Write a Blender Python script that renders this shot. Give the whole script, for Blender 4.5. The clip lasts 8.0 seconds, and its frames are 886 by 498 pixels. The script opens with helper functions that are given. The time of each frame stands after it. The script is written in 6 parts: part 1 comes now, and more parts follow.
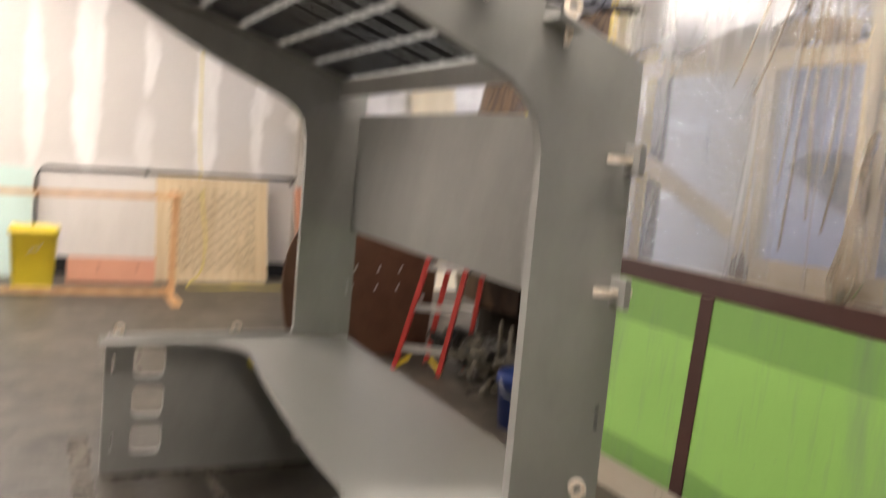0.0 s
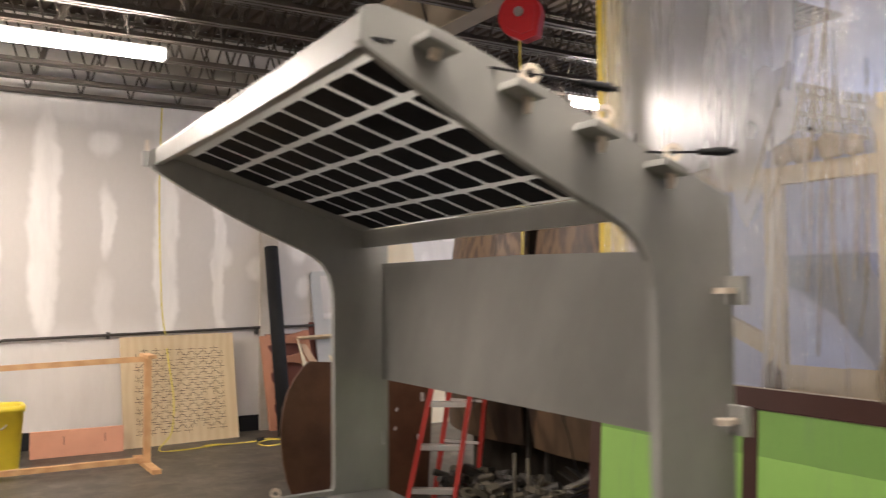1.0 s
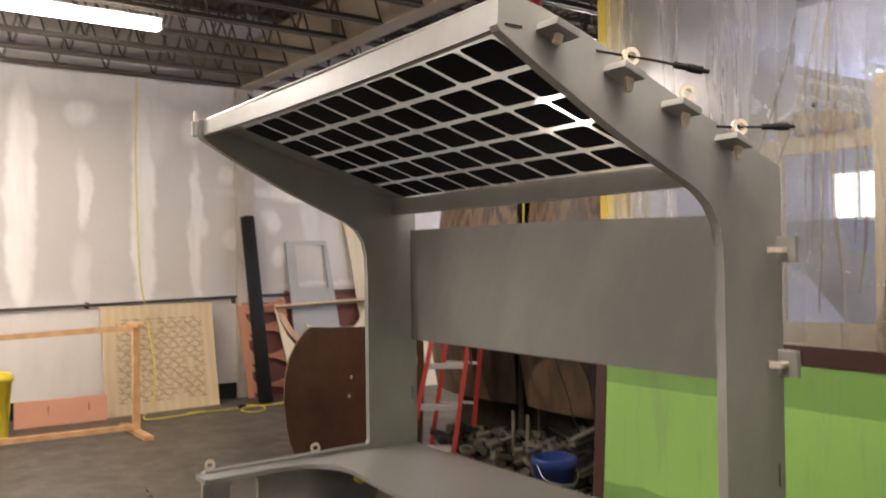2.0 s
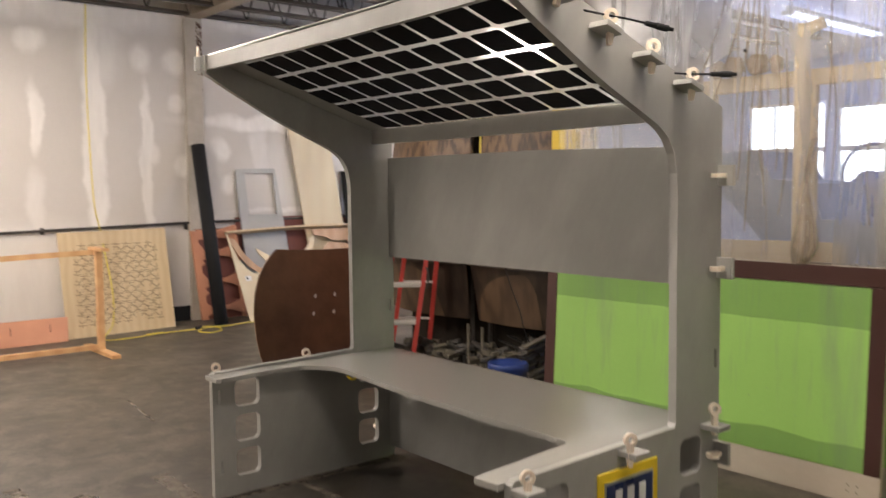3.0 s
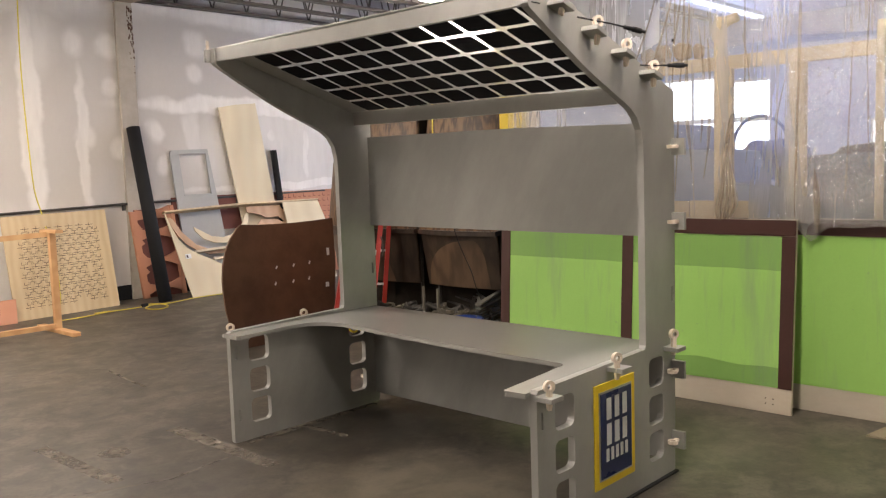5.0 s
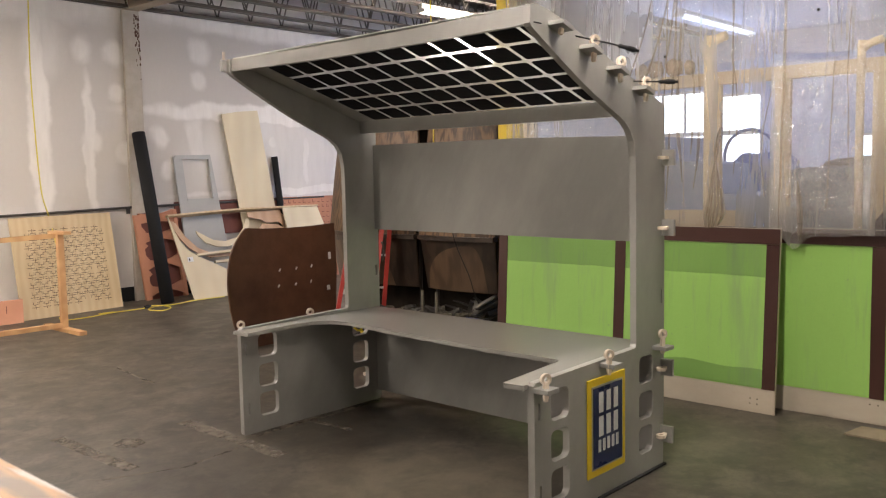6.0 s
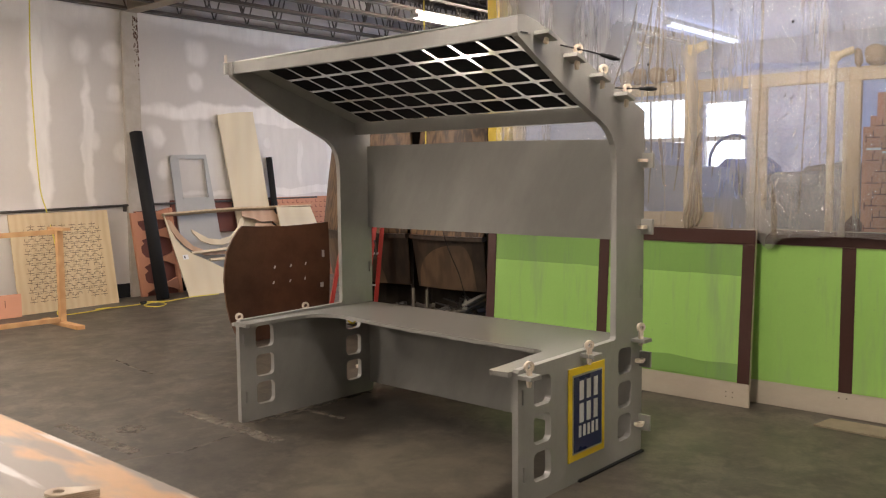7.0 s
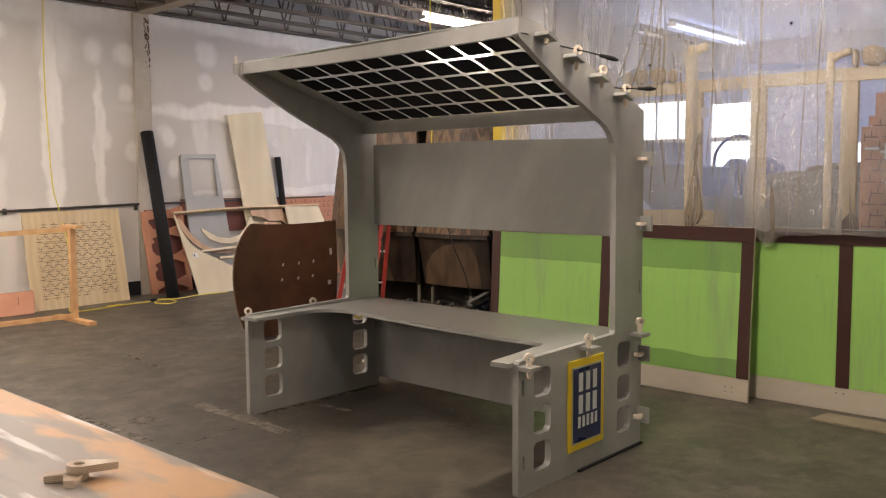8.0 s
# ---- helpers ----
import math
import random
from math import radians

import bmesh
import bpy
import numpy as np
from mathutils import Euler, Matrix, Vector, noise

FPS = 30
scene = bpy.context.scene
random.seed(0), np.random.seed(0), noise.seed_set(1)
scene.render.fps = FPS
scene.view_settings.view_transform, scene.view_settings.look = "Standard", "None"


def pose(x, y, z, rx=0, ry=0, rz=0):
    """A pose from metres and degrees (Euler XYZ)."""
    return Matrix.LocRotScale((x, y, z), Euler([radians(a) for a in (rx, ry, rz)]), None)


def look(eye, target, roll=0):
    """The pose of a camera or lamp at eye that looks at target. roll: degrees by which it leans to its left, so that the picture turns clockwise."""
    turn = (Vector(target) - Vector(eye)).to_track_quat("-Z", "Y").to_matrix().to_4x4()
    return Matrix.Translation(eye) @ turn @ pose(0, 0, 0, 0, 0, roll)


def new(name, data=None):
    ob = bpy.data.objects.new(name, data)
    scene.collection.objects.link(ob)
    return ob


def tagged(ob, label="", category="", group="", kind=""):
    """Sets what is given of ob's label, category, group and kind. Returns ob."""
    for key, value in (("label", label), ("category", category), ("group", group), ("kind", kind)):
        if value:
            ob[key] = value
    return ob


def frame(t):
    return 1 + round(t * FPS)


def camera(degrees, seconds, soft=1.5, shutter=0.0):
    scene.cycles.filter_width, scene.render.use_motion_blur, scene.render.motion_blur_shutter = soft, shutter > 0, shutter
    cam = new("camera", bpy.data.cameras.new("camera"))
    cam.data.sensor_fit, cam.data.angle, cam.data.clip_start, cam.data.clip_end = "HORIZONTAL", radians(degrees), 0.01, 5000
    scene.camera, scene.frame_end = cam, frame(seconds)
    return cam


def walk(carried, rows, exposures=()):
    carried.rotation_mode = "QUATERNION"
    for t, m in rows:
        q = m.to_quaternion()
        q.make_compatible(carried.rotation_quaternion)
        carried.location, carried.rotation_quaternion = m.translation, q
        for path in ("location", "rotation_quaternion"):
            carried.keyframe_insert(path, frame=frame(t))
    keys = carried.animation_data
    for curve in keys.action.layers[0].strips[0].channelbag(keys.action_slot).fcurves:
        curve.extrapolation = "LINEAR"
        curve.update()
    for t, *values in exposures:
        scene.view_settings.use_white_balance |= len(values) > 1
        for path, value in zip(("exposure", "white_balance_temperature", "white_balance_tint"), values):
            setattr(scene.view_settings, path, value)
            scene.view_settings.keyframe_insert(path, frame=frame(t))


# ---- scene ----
cam = camera(54.1, 8.0, 1.15, 0.9)
PATH = [
    (0, (0.329, 0.174, 1.708), (1.208, 1.96, 1.509), 5.2),
    (0.5, (0.057, 0.253, 1.761), (1.083, 1.969, 1.806), 1.9),
    (1, (-0.185, 0.424, 1.765), (0.842, 2.137, 1.861), -0.3),
    (1.2, (-0.275, 0.493, 1.765), (0.739, 2.213, 1.865), -0.1),
    (2.3, (-0.936, 0.427, 1.725), (0.268, 2.025, 1.701), -0.8),
    (2.5, (-1.047, 0.338, 1.724), (0.174, 1.921, 1.662), -0.8),
    (3, (-1.341, 0.202, 1.709), (-0.053, 1.726, 1.574), -0.5),
    (3.5, (-1.646, 0.164, 1.702), (-0.266, 1.602, 1.53), -0.4),
    (4, (-1.884, 0.064, 1.705), (-0.484, 1.479, 1.506), -0.1),
    (4.5, (-2.112, 0.063, 1.7), (-0.67, 1.434, 1.496), -1.1),
    (4.7, (-2.185, 0.083, 1.71), (-0.724, 1.433, 1.505), -1.9),
    (5.8, (-2.462, -0.088, 1.692), (-0.987, 1.251, 1.522), -1.1),
    (6, (-2.518, -0.091, 1.698), (-1.04, 1.245, 1.524), -1.1),
    (6.5, (-2.615, -0.137, 1.686), (-1.129, 1.189, 1.505), -0.9),
    (7, (-2.714, -0.268, 1.678), (-1.221, 1.053, 1.511), -0.5),
    (7.5, (-2.765, -0.338, 1.662), (-1.275, 0.986, 1.498), -0.3),
    (8, (-2.796, -0.378, 1.656), (-1.316, 0.957, 1.492), -0.4),
]
walk(cam, [(t, look(eye, target, roll)) for t, eye, target, roll in PATH],
     exposures=[(0, 0.22, 6100, 10), (0.5, 0.06, 6250, 10), (1.0, -0.07, 6200, 11), (2.5, 0.0, 6300, 11), (3.5, 0.17, 6300, 10.5), (4.5, 0.22, 6300, 10.5), (6.0, 0.04, 6300, 10.5), (8.0, -0.09, 6500, 12)])

# ---- world and large lights ----
world = bpy.data.worlds.new("world")
scene.world = world
world.use_nodes = True
wn = world.node_tree
sky = wn.nodes.new("ShaderNodeTexSky")
sky.sky_type = "NISHITA"
sky.sun_disc = False
sky.sun_elevation, sky.sun_rotation = radians(30), radians(200)
wn.nodes["Background"].inputs["Strength"].default_value = 0.12
wn.links.new(sky.outputs[0], wn.nodes["Background"].inputs["Color"])

LAMP_Z, LAMP_LEN, LAMP_POWER = 3.8, 2.44, 61.0
WARM, COOL = (1.0, 0.86, 0.735), (0.56, 0.70, 1.0)
# warm strip lights of the workshop, cool ones of the room behind the sheeting
# the last five warm and last two cool ones are unseen, added for brightness
LAMPS = [(x, y, LAMP_Z, WARM) for x, y in ((0.35, 7.95), (6.92, 7.65), (-2.78, 5.6), (0.9, 1.95), (0.5, -6.2), (-7.2, 1.5), (-9.3, 5.6), (-1.45, 9.5), (-9.3, 7.95))]
LAMPS += [(x, y, 3.8, COOL) for x, y in ((9.75, 5.52), (9.6, 2.0), (9.2, -3.4))]
for lx, ly, lz, tone in LAMPS:
    ld = bpy.data.lights.new("tube_light", "AREA")
    ld.shape, ld.size, ld.size_y, ld.energy, ld.color = "RECTANGLE", LAMP_LEN, 0.1, LAMP_POWER * (1.0 if tone == WARM else 0.12 if ly > 4 else 1.2), tone
    lo = new("tube_light", ld)
    lo.matrix_world = pose(lx, ly, lz - 0.075)

# daylight of the far window, in its opening
ld = bpy.data.lights.new("daylight", "AREA")
ld.shape, ld.size, ld.size_y, ld.energy, ld.color = "RECTANGLE", 1.24, 1.2, 190.0, (0.60, 0.71, 1.0)
lo = new("daylight", ld)
lo.matrix_world = look((11.985, 7.40, 2.38), (4.0, 5.9, 1.8))

# ---- materials ----


def node(nt, kind, **values):
    n = nt.nodes.new(kind)
    for key, value in values.items():
        n.inputs[key].default_value = value
    return n


def surface(name, color, rough=0.6, metal=0.0, grain=40.0, amount=0.12, blotch=1.3, blotch_amount=0.15, bump=0.1, stretch=(1, 1, 1), tint=None, spec=0.5, seed=0.0, slant=0.0):
    """A procedural surface: fine grain and large blotches in the colour, the roughness and the relief."""
    m = bpy.data.materials.new(name)
    m.use_nodes = True
    nt = m.node_tree
    bsdf = nt.nodes["Principled BSDF"]
    co = nt.nodes.new("ShaderNodeTexCoord")
    mp = nt.nodes.new("ShaderNodeMapping")
    mp.inputs["Scale"].default_value = stretch
    mp.inputs["Location"].default_value = (seed, seed * 0.7, seed * 1.3)
    if slant:
        mp.vector_type = "TEXTURE"
        mp.inputs["Scale"].default_value = tuple(1 / c for c in stretch)
        mp.inputs["Rotation"].default_value = (slant, slant * 0.5, 0)
    nt.links.new(co.outputs["Object"], mp.inputs["Vector"])
    fine = node(nt, "ShaderNodeTexNoise", Scale=grain, Detail=6.0, Roughness=0.65)
    large = node(nt, "ShaderNodeTexNoise", Scale=blotch, Detail=5.0, Roughness=0.6)
    for n in (fine, large):
        nt.links.new(mp.outputs[0], n.inputs["Vector"])
    dark = tuple(c * (1 - amount) for c in color) + (1,)
    light = tuple(min(1, c * (1 + amount)) for c in color) + (1,)
    ramp = nt.nodes.new("ShaderNodeMix")
    ramp.data_type = "RGBA"
    ramp.inputs[6].default_value, ramp.inputs[7].default_value = dark, light
    nt.links.new(fine.outputs["Fac"], ramp.inputs[0])
    second = nt.nodes.new("ShaderNodeMix")
    second.data_type = "RGBA"
    second.inputs[7].default_value = (tint or tuple(c * 0.55 for c in color)) + (1,)
    sharp = node(nt, "ShaderNodeMapRange")
    sharp.inputs["From Min"].default_value, sharp.inputs["From Max"].default_value = 0.42, 0.72
    sharp.inputs["To Max"].default_value = blotch_amount * 2
    nt.links.new(large.outputs["Fac"], sharp.inputs["Value"])
    nt.links.new(sharp.outputs[0], second.inputs[0])
    nt.links.new(ramp.outputs[2], second.inputs[6])
    nt.links.new(second.outputs[2], bsdf.inputs["Base Color"])
    rr = node(nt, "ShaderNodeMapRange")
    rr.inputs["To Min"].default_value, rr.inputs["To Max"].default_value = max(0.03, rough - 0.12), min(1.0, rough + 0.12)
    nt.links.new(large.outputs["Fac"], rr.inputs["Value"])
    nt.links.new(rr.outputs[0], bsdf.inputs["Roughness"])
    bsdf.inputs["Metallic"].default_value = metal
    bsdf.inputs["Specular IOR Level"].default_value = spec
    if bump:
        bp = node(nt, "ShaderNodeBump", Strength=bump, Distance=0.004)
        nt.links.new(fine.outputs["Fac"], bp.inputs["Height"])
        nt.links.new(bp.outputs[0], bsdf.inputs["Normal"])
    return m


def wood(name, color, dark, rough=0.6, rings=6.0, stretch=(1, 1, 1), bump=0.15, contrast=1.0, warp=6.0, axis="X"):
    """Wood with long figure lines: stretched noise through a wave."""
    m = bpy.data.materials.new(name)
    m.use_nodes = True
    nt = m.node_tree
    bsdf = nt.nodes["Principled BSDF"]
    co = nt.nodes.new("ShaderNodeTexCoord")
    mp = nt.nodes.new("ShaderNodeMapping")
    mp.inputs["Scale"].default_value = stretch
    nt.links.new(co.outputs["Object"], mp.inputs["Vector"])
    wave = node(nt, "ShaderNodeTexWave", Scale=rings, Distortion=warp, Detail=4.0)
    wave.inputs["Detail Scale"].default_value = 1.2
    wave.bands_direction = axis
    fine = node(nt, "ShaderNodeTexNoise", Scale=30.0, Detail=6.0)
    large = node(nt, "ShaderNodeTexNoise", Scale=1.1, Detail=3.0)
    for n in (wave, fine, large):
        nt.links.new(mp.outputs[0], n.inputs["Vector"])
    a = nt.nodes.new("ShaderNodeMix")
    a.data_type = "RGBA"
    a.inputs[6].default_value, a.inputs[7].default_value = color + (1,), dark + (1,)
    sm = node(nt, "ShaderNodeMath")
    sm.operation = "MULTIPLY"
    sm.inputs[1].default_value = contrast
    nt.links.new(wave.outputs["Fac"], sm.inputs[0])
    nt.links.new(sm.outputs[0], a.inputs[0])
    b = nt.nodes.new("ShaderNodeMix")
    b.data_type = "RGBA"
    b.blend_type = "MULTIPLY"
    b.inputs[0].default_value = 0.5
    nt.links.new(a.outputs[2], b.inputs[6])
    cr = nt.nodes.new("ShaderNodeValToRGB")
    cr.color_ramp.elements[0].position, cr.color_ramp.elements[0].color = 0.3, (0.45, 0.42, 0.4, 1)
    cr.color_ramp.elements[1].position = 0.65
    nt.links.new(large.outputs["Fac"], cr.inputs[0])
    nt.links.new(cr.outputs[0], b.inputs[7])
    nt.links.new(b.outputs[2], bsdf.inputs["Base Color"])
    bsdf.inputs["Roughness"].default_value = rough
    bp = node(nt, "ShaderNodeBump", Strength=bump, Distance=0.003)
    nt.links.new(fine.outputs["Fac"], bp.inputs["Height"])
    nt.links.new(bp.outputs[0], bsdf.inputs["Normal"])
    return m


def glow(name, color, strength):
    m = bpy.data.materials.new(name)
    m.use_nodes = True
    nt = m.node_tree
    nt.nodes.remove(nt.nodes["Principled BSDF"])
    em = node(nt, "ShaderNodeEmission", Color=color + (1,), Strength=strength)
    nt.links.new(em.outputs[0], nt.nodes["Material Output"].inputs[0])
    return m


def concrete(name):
    """Old workshop concrete: trodden grey-brown, dark oily patches, pale scuffs and fine pits."""
    m = bpy.data.materials.new(name)
    m.use_nodes = True
    nt = m.node_tree
    bsdf = nt.nodes["Principled BSDF"]
    co = nt.nodes.new("ShaderNodeTexCoord")

    def blend(base, color, scale, lo, hi, strength, detail=6.0, distortion=0.25):
        n = node(nt, "ShaderNodeTexNoise", Scale=scale, Detail=detail, Roughness=0.62, Distortion=distortion)
        nt.links.new(co.outputs["Object"], n.inputs["Vector"])
        r = node(nt, "ShaderNodeMapRange")
        r.inputs["From Min"].default_value, r.inputs["From Max"].default_value, r.inputs["To Max"].default_value = lo, hi, strength
        nt.links.new(n.outputs["Fac"], r.inputs["Value"])
        mx = nt.nodes.new("ShaderNodeMix")
        mx.data_type = "RGBA"
        nt.links.new(r.outputs[0], mx.inputs[0])
        if base is None:
            mx.inputs[6].default_value = (0.075, 0.063, 0.046, 1)
        else:
            nt.links.new(base, mx.inputs[6])
        mx.inputs[7].default_value = color + (1,)
        return mx.outputs[2], n

    c, n1 = blend(None, (0.040, 0.034, 0.026), 0.55, 0.40, 0.68, 0.75)
    c, n2 = blend(c, (0.034, 0.029, 0.022), 2.2, 0.50, 0.74, 0.6)
    c, n3 = blend(c, (0.135, 0.117, 0.092), 1.5, 0.50, 0.68, 0.65)
    c, n6 = blend(c, (0.15, 0.13, 0.10), 3.6, 0.47, 0.63, 0.6, 9.0, 0.5)
    c, n7 = blend(c, (0.036, 0.032, 0.026), 5.2, 0.49, 0.62, 0.72, 9.0, 0.4)
    c, n4 = blend(c, (0.165, 0.142, 0.112), 9.0, 0.54, 0.72, 0.5)
    c, n5 = blend(c, (0.035, 0.031, 0.026), 34.0, 0.50, 0.68, 0.55)
    # dusty worn patches, oily stains and shade under the booth: centre, half widths, colour, share
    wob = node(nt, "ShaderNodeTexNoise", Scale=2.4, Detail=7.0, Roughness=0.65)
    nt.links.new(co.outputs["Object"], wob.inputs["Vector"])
    # dark patches under the desk and by the panel put shade into the colour
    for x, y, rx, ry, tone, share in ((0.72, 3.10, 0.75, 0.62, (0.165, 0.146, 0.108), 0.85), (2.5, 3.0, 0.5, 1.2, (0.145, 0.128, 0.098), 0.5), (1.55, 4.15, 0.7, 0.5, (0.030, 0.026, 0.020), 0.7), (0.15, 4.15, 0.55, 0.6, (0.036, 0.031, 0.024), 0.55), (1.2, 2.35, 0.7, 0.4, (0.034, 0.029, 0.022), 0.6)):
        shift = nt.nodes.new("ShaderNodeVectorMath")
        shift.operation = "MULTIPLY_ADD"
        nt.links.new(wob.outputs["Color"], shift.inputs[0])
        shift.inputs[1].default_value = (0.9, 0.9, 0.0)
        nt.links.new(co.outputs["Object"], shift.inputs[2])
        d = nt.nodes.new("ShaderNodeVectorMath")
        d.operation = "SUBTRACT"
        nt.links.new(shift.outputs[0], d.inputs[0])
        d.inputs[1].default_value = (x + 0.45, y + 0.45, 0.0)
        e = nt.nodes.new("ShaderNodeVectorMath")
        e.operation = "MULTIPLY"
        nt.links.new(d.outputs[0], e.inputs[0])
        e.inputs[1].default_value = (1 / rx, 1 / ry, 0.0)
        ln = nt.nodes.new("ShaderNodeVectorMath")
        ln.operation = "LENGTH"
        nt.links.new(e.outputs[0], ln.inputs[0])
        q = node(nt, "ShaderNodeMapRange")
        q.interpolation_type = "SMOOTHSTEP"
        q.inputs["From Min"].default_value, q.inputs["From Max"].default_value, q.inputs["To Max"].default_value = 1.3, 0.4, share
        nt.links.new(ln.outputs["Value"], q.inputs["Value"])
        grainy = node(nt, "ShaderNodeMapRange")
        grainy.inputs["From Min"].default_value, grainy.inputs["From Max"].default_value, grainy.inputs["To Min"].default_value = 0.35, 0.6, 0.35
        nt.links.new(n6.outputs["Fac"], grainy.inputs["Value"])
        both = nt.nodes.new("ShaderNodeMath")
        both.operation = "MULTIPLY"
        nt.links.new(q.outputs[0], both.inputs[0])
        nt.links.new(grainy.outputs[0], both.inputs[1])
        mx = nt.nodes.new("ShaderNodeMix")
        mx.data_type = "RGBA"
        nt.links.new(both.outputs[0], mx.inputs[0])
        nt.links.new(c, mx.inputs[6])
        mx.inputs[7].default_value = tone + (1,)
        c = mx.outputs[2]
    nt.links.new(c, bsdf.inputs["Base Color"])
    rr = node(nt, "ShaderNodeMapRange")
    rr.inputs["To Min"].default_value, rr.inputs["To Max"].default_value = 0.34, 0.60
    nt.links.new(n2.outputs["Fac"], rr.inputs["Value"])
    nt.links.new(rr.outputs[0], bsdf.inputs["Roughness"])
    bsdf.inputs["Specular IOR Level"].default_value = 0.55
    bp = node(nt, "ShaderNodeBump", Strength=0.15, Distance=0.004)
    nt.links.new(n5.outputs["Fac"], bp.inputs["Height"])
    nt.links.new(bp.outputs[0], bsdf.inputs["Normal"])
    return m


def worn(name, color):
    """Paint that is half rubbed away."""
    m = surface(name, color, 0.7, grain=14, amount=0.25, blotch=5, blotch_amount=0.3)
    nt = m.node_tree
    co = nt.nodes.new("ShaderNodeTexCoord")
    n = node(nt, "ShaderNodeTexNoise", Scale=7.0, Detail=6.0, Roughness=0.65)
    nt.links.new(co.outputs["Object"], n.inputs["Vector"])
    r = node(nt, "ShaderNodeMapRange")
    r.inputs["From Min"].default_value, r.inputs["From Max"].default_value = 0.28, 0.60
    nt.links.new(n.outputs["Fac"], r.inputs["Value"])
    tr = nt.nodes.new("ShaderNodeBsdfTransparent")
    mx = nt.nodes.new("ShaderNodeMixShader")
    nt.links.new(r.outputs[0], mx.inputs[0])
    nt.links.new(tr.outputs[0], mx.inputs[1])
    nt.links.new(nt.nodes["Principled BSDF"].outputs[0], mx.inputs[2])
    nt.links.new(mx.outputs[0], nt.nodes["Material Output"].inputs[0])
    return m


def finished_drywall(name, seams, spots):
    """Bare drywall paper with filler trowelled over joints and screws: soft-edged, uneven patches."""
    m = surface(name, (0.575, 0.54, 0.50), 0.85, grain=24, amount=0.04, blotch=0.9, blotch_amount=0.22, bump=0.05, stretch=(1.3, 1, 0.6), tint=(0.515, 0.48, 0.44))
    nt = m.node_tree
    bsdf = nt.nodes["Principled BSDF"]
    co = nt.nodes.new("ShaderNodeTexCoord")
    wob = node(nt, "ShaderNodeTexNoise", Scale=1.7, Detail=4.0, Roughness=0.55)
    nt.links.new(co.outputs["Object"], wob.inputs["Vector"])

    def vec(op, a, b):
        n = nt.nodes.new("ShaderNodeVectorMath")
        n.operation = op
        nt.links.new(a, n.inputs[0])
        if isinstance(b, tuple):
            n.inputs[1].default_value = b
        else:
            nt.links.new(b, n.inputs[1])
        return n

    shift = vec("MULTIPLY", vec("SUBTRACT", wob.outputs["Color"], (0.5, 0.5, 0.5)).outputs[0], (0.28, 0.0, 0.28))
    at = vec("ADD", co.outputs["Object"], shift.outputs[0]).outputs[0]
    total = None
    for x, z, rx, rz, strength, soft in seams + spots:
        d = vec("SUBTRACT", at, (x, WALL_Y, z))
        d = vec("MULTIPLY", d.outputs[0], (1 / rx, 0.0, 1 / rz))
        ln = nt.nodes.new("ShaderNodeVectorMath")
        ln.operation = "LENGTH"
        nt.links.new(d.outputs[0], ln.inputs[0])
        q = node(nt, "ShaderNodeMapRange")
        q.interpolation_type = "SMOOTHSTEP"
        q.inputs["From Min"].default_value, q.inputs["From Max"].default_value = 1.0 + soft, 1.0 - soft
        q.inputs["To Max"].default_value = strength
        nt.links.new(ln.outputs["Value"], q.inputs["Value"])
        if total is None:
            total = q.outputs[0]
        else:
            mx = nt.nodes.new("ShaderNodeMath")
            mx.operation = "MAXIMUM"
            nt.links.new(total, mx.inputs[0])
            nt.links.new(q.outputs[0], mx.inputs[1])
            total = mx.outputs[0]
    streak = node(nt, "ShaderNodeTexNoise", Scale=3.0, Detail=5.0, Roughness=0.6)
    mp = nt.nodes.new("ShaderNodeMapping")
    mp.inputs["Scale"].default_value = (2.2, 1.0, 0.5)
    nt.links.new(co.outputs["Object"], mp.inputs["Vector"])
    nt.links.new(mp.outputs[0], streak.inputs["Vector"])
    thin = node(nt, "ShaderNodeMapRange")
    thin.inputs["From Min"].default_value, thin.inputs["From Max"].default_value, thin.inputs["To Min"].default_value = 0.3, 0.6, 0.62
    nt.links.new(streak.outputs["Fac"], thin.inputs["Value"])
    fac = nt.nodes.new("ShaderNodeMath")
    fac.operation = "MULTIPLY"
    nt.links.new(total, fac.inputs[0])
    nt.links.new(thin.outputs[0], fac.inputs[1])
    mx = nt.nodes.new("ShaderNodeMix")
    mx.data_type = "RGBA"
    nt.links.new(fac.outputs[0], mx.inputs[0])
    nt.links.new(bsdf.inputs["Base Color"].links[0].from_socket, mx.inputs[6])
    mx.inputs[7].default_value = (0.86, 0.83, 0.79, 1)
    nt.links.new(mx.outputs[2], bsdf.inputs["Base Color"])
    return m


